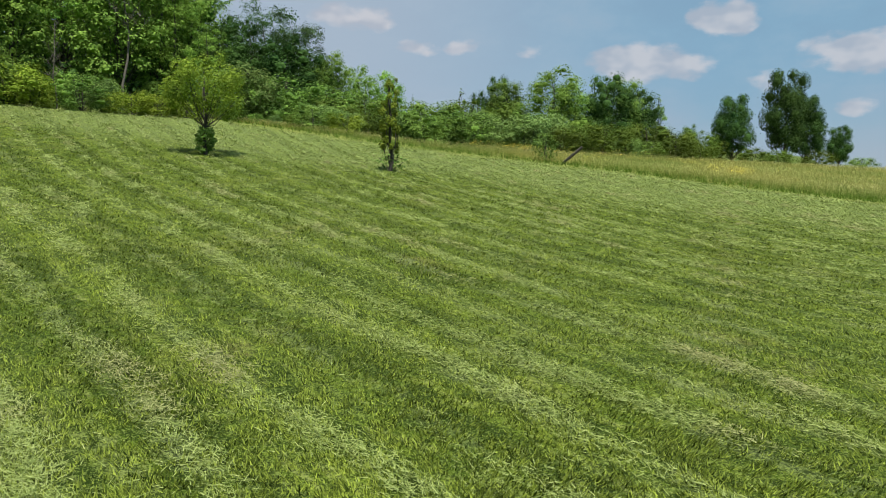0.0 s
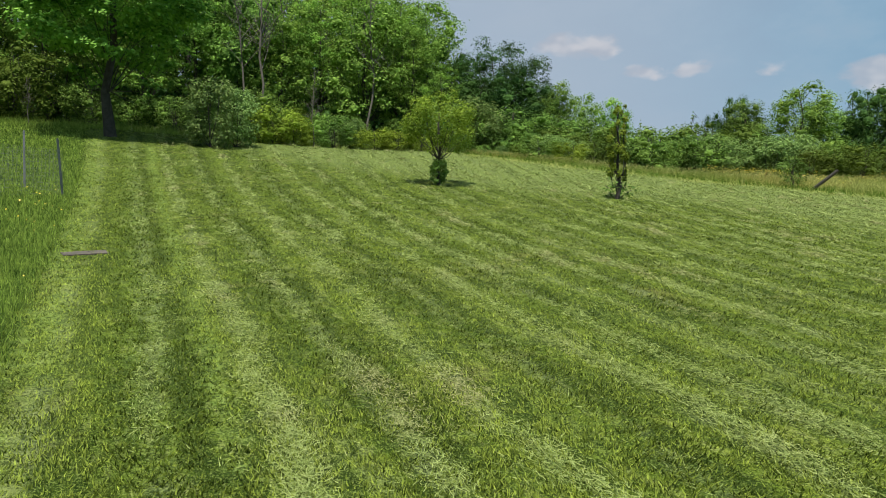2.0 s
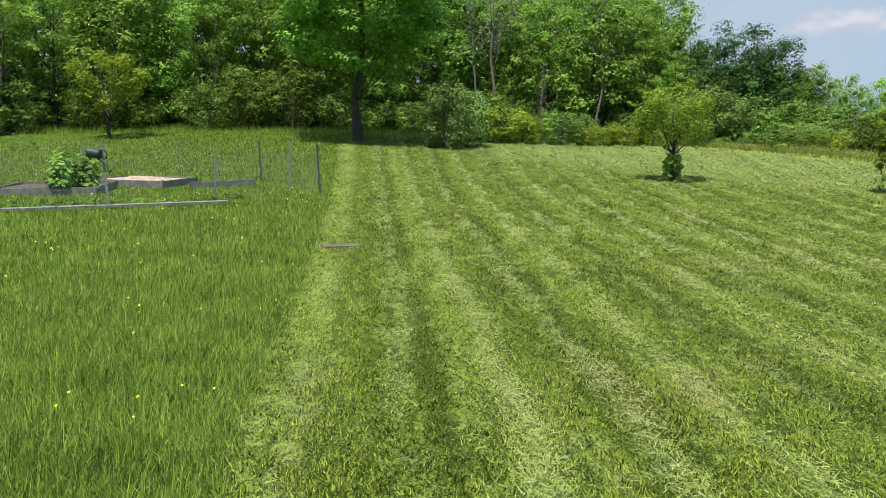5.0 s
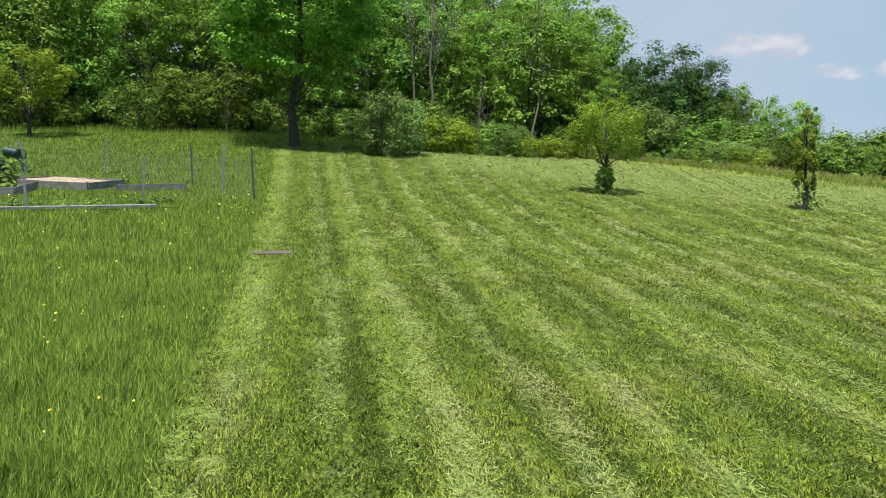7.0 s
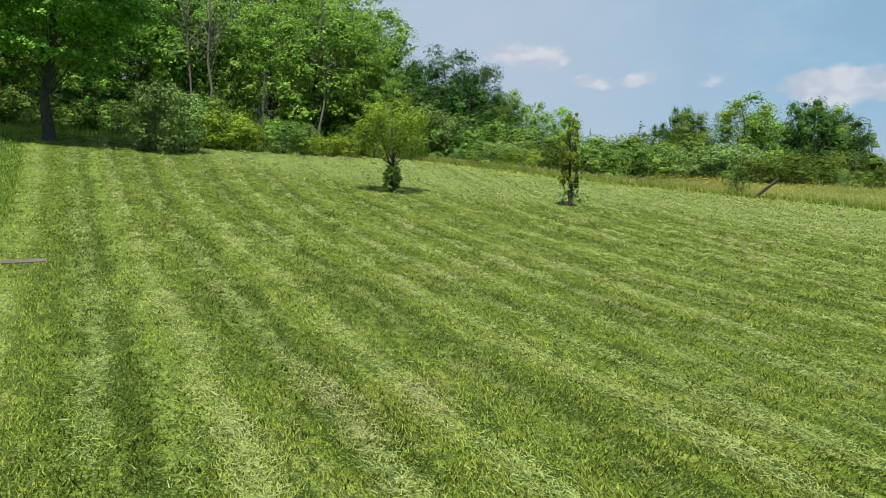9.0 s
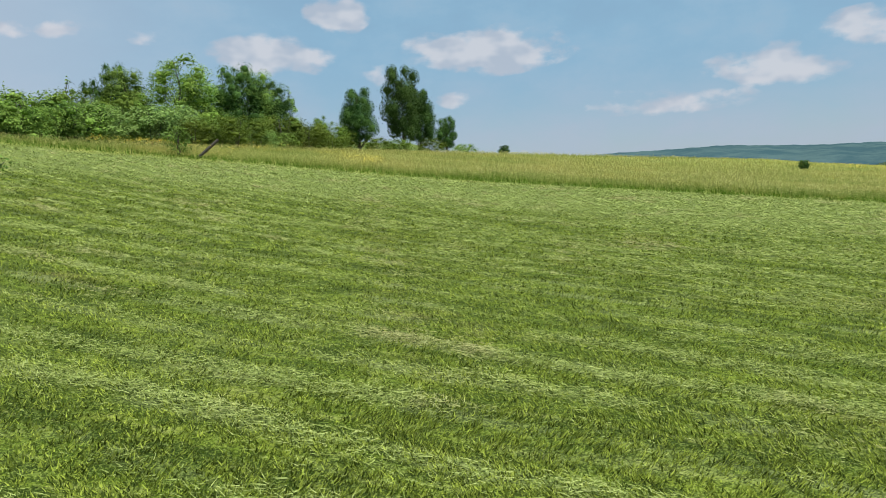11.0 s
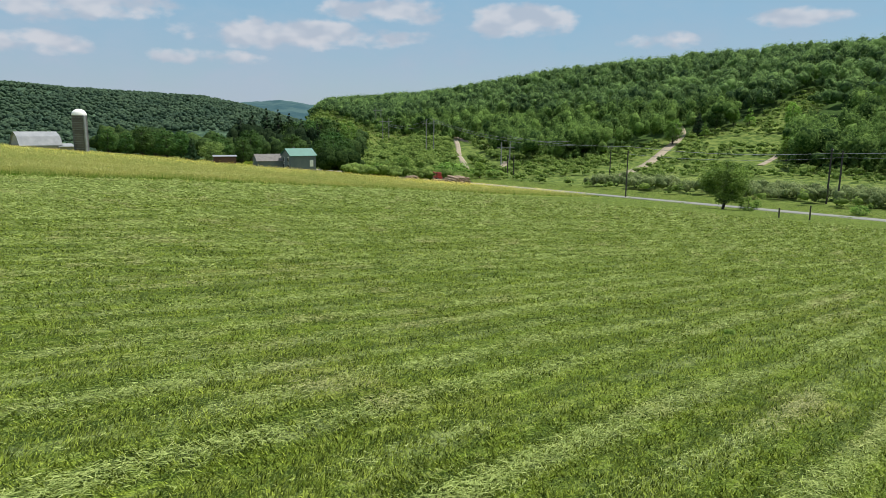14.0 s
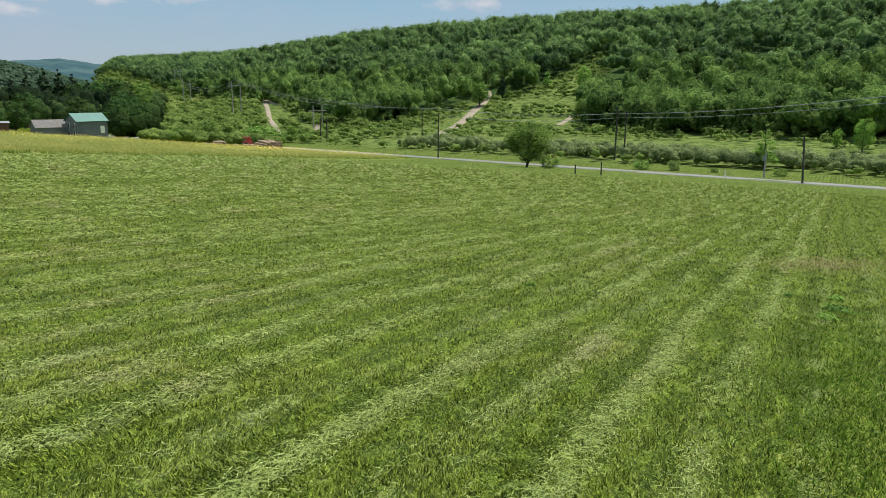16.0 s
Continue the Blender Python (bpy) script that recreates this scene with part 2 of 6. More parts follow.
def land(x, y):
    """Height of the ground: a tilted hillside, its rise, the valley and the hills beyond."""
    x, y = np.asarray(x, float), np.asarray(y, float)
    q = x * ROAD_N[0] + y * ROAD_N[1]
    p = x * ROAD_T[0] + y * ROAD_T[1]
    over = np.maximum(q - ROAD_Q, 0.0)
    xx, yy = x - ROAD_N[0] * over, y - ROAD_N[1] * over
    z = AX * xx + BY * yy - 0.6 * np.clip(q / ROAD_Q, 0, 1)
    # the rise behind the lawn
    s = UP[0] * x + UP[1] * y
    e = UP[1] * x - UP[0] * y
    east = step(8.0, 26.0, e)
    s1 = 46.0 - 12.0 * east
    quad = 0.0015 * np.clip(s - 12.0, 0, s1 - 12.0) ** 2
    z = z + quad + np.clip(s - s1, 0, 60) * (0.045 - 0.10 * east)
    z = z + 0.95 * step(25.0, 48.0, s) * (1 - step(-20.0, 4.0, e))
    # beyond the road: flat, brushy slope, wooded hill
    w = over
    az = np.degrees(np.arctan2(x, y))
    spur = step(93.0, 98.6, np.where(az < -90, az + 360, az))
    top = (51.0 - 13.0 * step(300.0, 560.0, p)) * (1 - step(850.0, 1100.0, p)) * spur
    rise = 0.06 * np.clip(w - 30, 0, 80) + top * step(70.0, 330.0, w)
    z = z + rise
    # hollow behind the hay field's brow, and the wooded hill across it
    r = np.hypot(x, y)
    near_hill = step(60, 200, w) * (1 - step(850, 1100, p)) * spur
    fade = step(330.0, 800.0, r) * (1 - near_hill) * step(27, 33, az)
    z = z * (1 - fade) + fade * (-34.0)
    brow = np.interp(az, (58, 62.5, 65, 68.3, 70.5, 73, 76, 80, 89, 92.4, 97, 104, 112), (-34, -4, 16, 37, 52, 65, 63, 56, 46, 29, -6, -30, -34))
    k = step(650.0, 1560.0, r) * (1 - near_hill) * step(56, 62, az)
    z = z + k * (brow + 34.0)
    return z


def at(az, d):
    """Plan position by bearing and distance, on the ground."""
    x, y = d * math.sin(radians(az)), d * math.cos(radians(az))
    return Vector((x, y, float(land(x, y))))


def lying(x, y, turn=0.0, lift=0.0):
    """A pose on the ground that follows its slope."""
    z = float(land(x, y))
    n = Vector((float(land(x - 0.5, y)) - float(land(x + 0.5, y)), float(land(x, y - 0.5)) - float(land(x, y + 0.5)), 1.0)).normalized()
    return Matrix.Translation((x, y, z + lift)) @ n.to_track_quat("Z", "Y").to_matrix().to_4x4() @ pose(0, 0, 0, 0, 0, turn)


def speckle(x, y, scale, seed):
    """Smooth random values in 0..1 over the plan."""
    grid = np.random.default_rng(seed).uniform(0, 1, (256, 256))
    fx, fy = x * scale, y * scale
    ix, iy = np.floor(fx).astype(int), np.floor(fy).astype(int)
    tx, ty = fx - ix, fy - iy
    tx, ty = tx * tx * (3 - 2 * tx), ty * ty * (3 - 2 * ty)
    g = lambda a, b: grid[a & 255, b & 255]
    return (g(ix, iy) * (1 - tx) + g(ix + 1, iy) * tx) * (1 - ty) + (g(ix, iy + 1) * (1 - tx) + g(ix + 1, iy + 1) * tx) * ty


# ---- mesh helpers ----
def raw(name, verts, faces, mats, smooth=False, mat_index=None):
    """A mesh from arrays; faces all of one size."""
    me = bpy.data.meshes.new(name)
    verts, faces = np.asarray(verts, np.float32), np.asarray(faces, np.int32)
    n, k = faces.shape
    me.vertices.add(len(verts))
    me.vertices.foreach_set("co", verts.ravel())
    me.loops.add(n * k)
    me.loops.foreach_set("vertex_index", faces.ravel())
    me.polygons.add(n)
    me.polygons.foreach_set("loop_start", np.arange(0, n * k, k, dtype=np.int32))
    me.polygons.foreach_set("loop_total", np.full(n, k, np.int32))
    if smooth:
        me.polygons.foreach_set("use_smooth", np.ones(n, bool))
    for m in mats:
        me.materials.append(m)
    if mat_index is not None:
        me.polygons.foreach_set("material_index", mat_index.astype(np.int32))
    me.update(calc_edges=True)
    return me


def part(name, data, mat, parent, label=""):
    """One mesh object under a thing; data is a bmesh or a mesh."""
    if isinstance(data, bmesh.types.BMesh):
        me = bpy.data.meshes.new(name)
        data.to_mesh(me)
        data.free()
        me.materials.append(mat)
    else:
        me = data
    ob = new(name, me)
    ob.parent = parent
    return tagged(ob, label)


def thing(name, m, label, category, group=""):
    ob = new(name)
    ob.empty_display_size = 0.2
    ob.matrix_world = m
    return tagged(ob, label, category, group)


def tube(points, radii, sides=8):
    """Rings along a line of points; returns vertex and quad arrays."""
    pts = np.asarray(points, float)
    V, F = [], []
    for i, (p, r) in enumerate(zip(pts, radii)):
        d = pts[min(i + 1, len(pts) - 1)] - pts[max(i - 1, 0)]
        d = d / (np.linalg.norm(d) + 1e-9)
        u = np.cross(d, (0.31, 0.95, 0.05))
        u /= np.linalg.norm(u) + 1e-9
        w = np.cross(d, u)
        for k in range(sides):
            a = 2 * math.pi * k / sides
            V.append(p + r * (math.cos(a) * u + math.sin(a) * w))
    for i in range(len(pts) - 1):
        for k in range(sides):
            k2 = (k + 1) % sides
            F.append((i * sides + k, i * sides + k2, (i + 1) * sides + k2, (i + 1) * sides + k))
    return np.array(V), np.array(F)


def joined(pieces):
    V, F, n = [], [], 0
    for v, f in pieces:
        V.append(v), F.append(f + n)
        n += len(v)
    return np.concatenate(V), np.concatenate(F)


def leaves(rng, centre, normal, size, aspect=0.6, loose=0.28):
    """Leaf-shaped quads at the centres, facing about their normals."""
    n = len(centre)
    nrm = normal + rng.normal(0, loose, (n, 3))
    nrm /= np.linalg.norm(nrm, axis=1)[:, None] + 1e-9
    t = np.cross(nrm, rng.normal(0, 1, (n, 3)))
    t /= np.linalg.norm(t, axis=1)[:, None] + 1e-9
    b = np.cross(nrm, t)
    s = (size * rng.uniform(0.6, 1.35, n))[:, None]
    fold = nrm * s * rng.uniform(-0.25, 0.25, (n, 1))
    V = np.stack([centre - t * s, centre + b * s * aspect + fold, centre + t * s, centre - b * s * aspect + fold], 1).reshape(-1, 3)
    F = np.arange(4 * n).reshape(n, 4)
    return V, F


def ball(sub):
    bm = bmesh.new()
    bmesh.ops.create_icosphere(bm, subdivisions=sub, radius=1.0)
    v = np.array([x.co[:] for x in bm.verts])
    f = np.array([[q.index for q in p.verts] for p in bm.faces])
    bm.free()
    return v, f


def quad_ball():
    """A coarse rounded lump of quads, the shaded inside of a leaf clump."""
    bm = bmesh.new()
    bmesh.ops.create_cube(bm, size=1.0)
    bmesh.ops.subdivide_edges(bm, edges=bm.edges, cuts=1, use_grid_fill=True)
    v = np.array([x.co.normalized()[:] for x in bm.verts])
    f = np.array([[q.index for q in p.verts] for p in bm.faces])
    bm.free()
    return v, f


def lumps(rng, x, y, z, rx, rz, sub):
    """Uneven rounded lumps at the given centres, joined."""
    v, f = ball(sub)
    n = len(x)
    k = 1 + rng.normal(0, 0.11 if sub > 1 else 0.15, (n, len(v), 1))
    q, _ = np.linalg.qr(rng.normal(0, 1, (n, 3, 3)))
    V = np.einsum("nij,vj->nvi", q, v) * k * np.stack([rx, rx, rz], -1)[:, None, :] + np.stack([x, y, z], -1)[:, None, :]
    F = f[None] + (np.arange(n) * len(v))[:, None, None]
    return V.reshape(-1, 3), F.reshape(-1, 3)


def tree_meshes(seed, h, r, bole, trunk_r, n_leaf, leaf, clumps, mat, taper="round", lean=0.0, stems=1, tight=1.0, tall=0.75, full=0.75, core=0.0, limb=0.36):
    """Trunk with limbs, and a crown of leaf clumps with gaps; base at the origin."""
    rng = np.random.default_rng(seed)
    cz, half = (h + bole) / 2, (h - bole) / 2
    heads = []
    for i in range(clumps):
        u = (i + 0.5) / clumps
        zz = bole + (h - bole) * (0.06 + 0.9 * u)
        rel = (zz - cz) / half
        if taper == "round":
            rad = r * math.sqrt(max(0.05, 1 - rel * rel * 0.92))
        elif taper == "cone":
            rad = r * (1.03 - u) ** 0.9
        elif taper == "fan":
            rad = r * min(1.0, 0.14 + 1.9 * u) * math.sqrt(1 - (max(0.0, u - 0.45) / 0.62) ** 2)
        elif taper == "vase":
            rad = r * (0.35 + 0.65 * math.sin(min(1.0, u * 1.25) * math.pi * 0.62))
        else:
            rad = r * (0.62 + 0.38 * math.sin(math.pi * min(1.0, 0.15 + u)))
        a = i * 2.39996 + rng.uniform(-0.5, 0.5)
        k = rad * (0.35 + 0.5 * rng.uniform() ** 0.5)
        heads.append((k * math.cos(a) + lean * zz, k * math.sin(a), zz + rng.normal(0, 0.03 * h), rad * rng.uniform(0.32, 0.55) * tight))
    heads = np.array(heads)
    wood = []
    for sidx in range(stems):
        off = rng.normal(0, trunk_r * 1.2, 2) if stems > 1 else (0, 0)
        ts = np.linspace(0, 1, 8)
        wob = rng.normal(0, 0.012 * min(h, 12), (8, 2)) * (ts[:, None] > 0)
        spread = rng.normal(0, 0.08 * h, 2) if stems > 1 else (0, 0)
        line = np.column_stack([off[0] + wob[:, 0] + lean * ts * h + spread[0] * ts, off[1] + wob[:, 1] + spread[1] * ts, ts * h * 0.93])
        rr = trunk_r / math.sqrt(stems) * (1 - 0.9 * ts) * np.where(ts == 0, 1.35, 1.0) + 0.01
        wood.append(tube(line, rr, 8))
    for cx, cy, czz, cr in heads[:: max(1, clumps // 26)]:
        z0 = max(bole * 0.9, czz - 0.9 * math.hypot(cx, cy) - 0.15 * h)
        p0 = np.array([lean * z0, 0, z0])
        p1 = np.array([cx, cy, czz])
        mid = (p0 + p1) / 2 + np.array([0, 0, -0.04 * h]) + rng.normal(0, 0.03 * h, 3)
        r0 = trunk_r * (1 - 0.85 * z0 / h) * limb
        wood.append(tube([p0, mid, p1], [r0, r0 * 0.6, 0.012], 5))
    vw, fw = joined(wood)
    per = np.maximum(8, (n_leaf * heads[:, 3] ** 2 / (heads[:, 3] ** 2).sum()).astype(int))
    C, N = [], []
    for (cx, cy, czz, cr), n in zip(heads, per):
        m = max(4, n // 26)
        d = rng.normal(0, 1, (m, 3)) + 0.45 * np.array([cx, cy, 0.0]) / (math.hypot(cx, cy) + 0.1)
        d[:, 2] = d[:, 2] * 0.8 + 0.2
        d /= np.linalg.norm(d, axis=1)[:, None]
        tip = d * (cr * rng.uniform(0.45, 1.08, (m, 1))) * (1.0, 1.0, tall)
        pick = rng.integers(0, m, n)
        out = d[pick] * (1, 1, 0.35)
        out /= np.linalg.norm(out, axis=1)[:, None] + 1e-9
        side = np.column_stack([-out[:, 1], out[:, 0], np.zeros(n)])
        a, b = rng.normal(0, 0.2 * cr, (n, 1)), rng.normal(0, 0.14 * cr, (n, 1))
        c = tip[pick] + out * a + side * b + (0, 0, 1.0) * (rng.normal(0, 0.06 * cr, (n, 1)) - 0.12 * np.abs(a) - 0.1 * np.abs(b))
        nrm = d[pick] * 0.5 + (0, 0, 0.7)
        shell = rng.uniform(0, 1, n) < full
        ds = rng.normal(0, 1, (n, 3))
        ds /= np.linalg.norm(ds, axis=1)[:, None]
        cs = ds * (cr * (1.1 - 0.55 * rng.uniform(0, 1, n) ** 2.2))[:, None] * (1.0, 1.0, tall)
        C.append(np.where(shell[:, None], cs, c) + (cx, cy, czz))
        N.append(np.where(shell[:, None], ds * 0.65 + (0, 0, 0.55), nrm))
    vl, fl = leaves(rng, np.concatenate(C), np.concatenate(N), leaf)
    if core:
        qv, qf = quad_ball()
        for cx, cy, czz, cr in heads:
            vc = qv * (1 + rng.normal(0, 0.16, (len(qv), 1))) * (cr * core) * (1.0, 1.0, tall) + (cx, cy, czz)
            fl = np.concatenate([fl, qf + len(vl)])
            vl = np.concatenate([vl, vc])
    return raw("trunk", vw, fw, [M["bark"]], True), raw("crown", vl, fl, [mat])


def tree_thing(name, meshes, m, label, category="tree", group=""):
    ob = thing(name, m, label, category, group)
    part("trunk", meshes[0], None, ob)
    part("crown", meshes[1], None, ob)
    return ob


# ---- ground ----
MOW = radians(-42.5)


def mow_line(x, y):
    """Distance across the mower's rounds, which bend down the hill, and along them."""
    lat = math.cos(MOW) * x - math.sin(MOW) * y
    run = math.sin(MOW) * x + math.cos(MOW) * y
    r = -run - 1.0
    u = lat + 0.27 * 0.5 * (np.sqrt(r * r + 4.0) + r) - 0.1
    return u / (1.0 + 0.019 * (np.sqrt((run - 4.0) ** 2 + 9.0) + run - 4.0)), run


def mow_edge(run):
    """Where the first round ends and the unmown grass begins."""
    return -0.62 - 0.36 * step(-1.0, 5.0, run)


HAY_EDGE = [(-60, 62), (-20, 48), (-10, 43), (-0.8, 39.0), (4.6, 37.0), (9.2, 34.6), (15.7, 27.6), (21.9, 21.4), (25.8, 17.3), (32.0, 12.8), (39.0, 7.2), (45.4, 2.4),
            (54.1, -7.3), (66, -22), (88, -46), (112, -66), (150, -92)]


def hay_side(x, y):
    """Signed distance past the edge of the hay field, positive in the standing hay."""
    x, y = np.asarray(x, float), np.asarray(y, float)
    best, sign = np.full(x.shape, 1e9), np.ones(x.shape)
    for (x0, y0), (x1, y1) in zip(HAY_EDGE[:-1], HAY_EDGE[1:]):
        dx, dy = x1 - x0, y1 - y0
        t = np.clip(((x - x0) * dx + (y - y0) * dy) / (dx * dx + dy * dy), 0, 1)
        d = np.hypot(x - x0 - t * dx, y - y0 - t * dy)
        side = (x - x0) * dy - (y - y0) * dx
        sign = np.where(d < best, -np.sign(side), sign)
        best = np.minimum(best, d)
    return best * sign


def wood_foot(p):
    """How far beyond the road the wood on the hill begins."""
    return np.interp(p, (83, 98, 120, 136, 144, 149, 161, 164, 171, 185, 203, 253, 298, 415, 700),
                     (84, 91, 154, 206, 206, 150, 136, 116, 90, 80, 82, 113, 127, 157, 270))


def masks(x, y):
    u, run = mow_line(x, y)
    q = x * ROAD_N[0] + y * ROAD_N[1]
    p = x * ROAD_T[0] + y * ROAD_T[1]
    r = np.hypot(x, y)
    s = UP[0] * x + UP[1] * y
    e = UP[1] * x - UP[0] * y
    hay = step(-0.3, 0.3, hay_side(x, y)) * (q < ROAD_Q - 14) * (1 - step(330, 420, r))
    up = step(49.5, 52.0, s) * (1 - step(8, 24, e))
    far = step(380, 520, r) * (np.degrees(np.arctan2(x, y)) > 38)
    wood = np.maximum.reduce([up, step(-6, 6, q - ROAD_Q - wood_foot(p)), far * (q < ROAD_Q + 60)])
    rough = step(-0.12, 0.16, mow_edge(run) - u) * step(-2.5, -0.5, run)
    brush = np.maximum(step(14, 24, q - ROAD_Q), step(300, 360, r)) * (1 - wood)
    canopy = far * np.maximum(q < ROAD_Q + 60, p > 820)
    pasture = step(300, 350, p) * (1 - step(700, 760, p)) * step(45, 60, q - ROAD_Q) * (1 - wood) * 0.6
    pale = step(-15, -9, hay_side(x, y) + 3 * speckle(x, y, 0.15, 13) - 1.5) * (1 - hay) * (1 - step(66, 92, np.degrees(np.arctan2(x, y))))
    return np.maximum(hay, pasture), wood, rough, brush * (1 - pasture), canopy, pale


def mown_wave(tr, pos):
    """The mower's rounds as a signal across the lawn."""
    sep = tr.nodes.new("ShaderNodeSeparateXYZ")
    tr.links.new(pos, sep.inputs[0])
    c, s = math.cos(MOW), math.sin(MOW)
    lat = calc(tr, "SUBTRACT", calc(tr, "MULTIPLY", sep.outputs[0], c), calc(tr, "MULTIPLY", sep.outputs[1], s))
    run = calc(tr, "ADD", calc(tr, "MULTIPLY", sep.outputs[0], s), calc(tr, "MULTIPLY", sep.outputs[1], c))
    r = calc(tr, "SUBTRACT", -1.0, run)
    bend = calc(tr, "MULTIPLY", calc(tr, "ADD", calc(tr, "SQRT", calc(tr, "ADD", calc(tr, "MULTIPLY", r, r), 4.0)), r), 0.135)
    u = calc(tr, "SUBTRACT", calc(tr, "ADD", lat, bend), 0.1)
    up_run = calc(tr, "SUBTRACT", run, 4.0)
    fan = calc(tr, "ADD", calc(tr, "SQRT", calc(tr, "ADD", calc(tr, "MULTIPLY", up_run, up_run), 9.0)), up_run)
    u = calc(tr, "DIVIDE", u, calc(tr, "ADD", 1.0, calc(tr, "MULTIPLY", fan, 0.019)))
    u = calc(tr, "ADD", u, calc(tr, "MULTIPLY", calc(tr, "SUBTRACT", noise_out(tr, pos, 0.22, 2.0), 0.5), 0.2))
    # wide: bright and dark rounds of leaning blades, laid on as colour
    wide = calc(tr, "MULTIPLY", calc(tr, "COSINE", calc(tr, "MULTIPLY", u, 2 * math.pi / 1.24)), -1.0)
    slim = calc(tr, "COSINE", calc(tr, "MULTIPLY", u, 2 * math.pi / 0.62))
    cmb = tr.nodes.new("ShaderNodeCombineXYZ")
    tr.links.new(calc(tr, "MULTIPLY", u, 1.5), cmb.inputs[0])
    tr.links.new(calc(tr, "MULTIPLY", run, 0.26), cmb.inputs[1])
    streak = noise_out(tr, cmb.outputs[0], 1.6, 3.0, 0.6)
    fibre = noise_out(tr, cmb.outputs[0], 6.0, 4.0, 0.75)
    # offset from the rows, for the shade beside each windrow
    row_shade = calc(tr, "SINE", calc(tr, "MULTIPLY", u, 2 * math.pi / 0.62))
    # the first rounds along the unmown grass: a pale track, a dark one, two pale ones
    def track(at_u, half):
        return calc(tr, "MULTIPLY", ramp(tr, calc(tr, "ABSOLUTE", calc(tr, "SUBTRACT", u, at_u)), half * 1.15, half * 0.15), ramp(tr, run, 1.0, 4.0))
    # these tracks carry the sheen of leaning blades as a tint
    edge = calc(tr, "MAXIMUM", track(-0.79, 0.26), calc(tr, "MAXIMUM", calc(tr, "MULTIPLY", track(-0.05, 0.2), 0.5), track(0.36, 0.12)))
    dull = calc(tr, "MAXIMUM", track(-0.42, 0.26), calc(tr, "MULTIPLY", track(0.53, 0.1), 0.2))
    return wide, slim, streak, fibre, edge, row_shade, dull


def turf_colour(tr, pos, dark, light):
    wide, slim, streak, fibre, edge, row_shade, dull = mown_wave(tr, pos)
    wide = calc(tr, "MULTIPLY", wide, ramp(tr, noise_out(tr, pos, 0.45, 3.0, 0.6), 0.36, 0.6))
    slim = calc(tr, "MULTIPLY", slim, ramp(tr, noise_out(tr, pos, 0.7, 3.0, 0.6), 0.36, 0.56))
    mid = noise_out(tr, pos, 2.2, 4.0, 0.65)
    big = noise_out(tr, pos, 0.3, 3.0, 0.6)
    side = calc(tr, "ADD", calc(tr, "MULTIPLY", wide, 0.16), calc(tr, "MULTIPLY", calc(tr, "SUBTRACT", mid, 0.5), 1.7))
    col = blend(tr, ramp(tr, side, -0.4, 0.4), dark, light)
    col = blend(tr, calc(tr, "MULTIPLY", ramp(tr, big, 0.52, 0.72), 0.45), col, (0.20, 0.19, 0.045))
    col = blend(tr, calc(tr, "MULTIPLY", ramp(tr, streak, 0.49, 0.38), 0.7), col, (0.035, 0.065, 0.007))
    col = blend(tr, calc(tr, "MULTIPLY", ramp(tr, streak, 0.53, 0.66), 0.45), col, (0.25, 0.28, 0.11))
    # windrow shade laid on as a near-black green, broken by noise
    row_shade = calc(tr, "ADD", row_shade, calc(tr, "MULTIPLY", calc(tr, "SUBTRACT", noise_out(tr, pos, 1.3, 4.0, 0.7), 0.5), 6.0))
    col = blend(tr, calc(tr, "MULTIPLY", ramp(tr, row_shade, 0.3, 1.1), 0.85), col, (0.022, 0.045, 0.005))
    # hand and fibre: shaded gaps between tufts, darkened in the colour
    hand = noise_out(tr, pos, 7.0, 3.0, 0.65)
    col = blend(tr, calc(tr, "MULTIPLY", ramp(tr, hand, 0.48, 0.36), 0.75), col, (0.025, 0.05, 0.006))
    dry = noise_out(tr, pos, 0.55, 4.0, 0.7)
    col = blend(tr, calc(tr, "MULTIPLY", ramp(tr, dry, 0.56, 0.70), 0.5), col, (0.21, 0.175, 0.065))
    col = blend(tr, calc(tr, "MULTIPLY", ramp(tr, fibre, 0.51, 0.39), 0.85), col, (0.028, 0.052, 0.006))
    col = blend(tr, calc(tr, "MULTIPLY", ramp(tr, fibre, 0.54, 0.66), 0.55), col, (0.34, 0.38, 0.12))
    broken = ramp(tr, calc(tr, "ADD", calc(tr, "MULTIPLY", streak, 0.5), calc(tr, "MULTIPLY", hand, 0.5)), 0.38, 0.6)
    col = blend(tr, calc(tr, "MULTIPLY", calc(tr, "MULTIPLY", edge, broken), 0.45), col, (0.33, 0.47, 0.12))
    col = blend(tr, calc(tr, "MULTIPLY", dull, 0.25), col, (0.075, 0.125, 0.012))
    return col, slim, mid


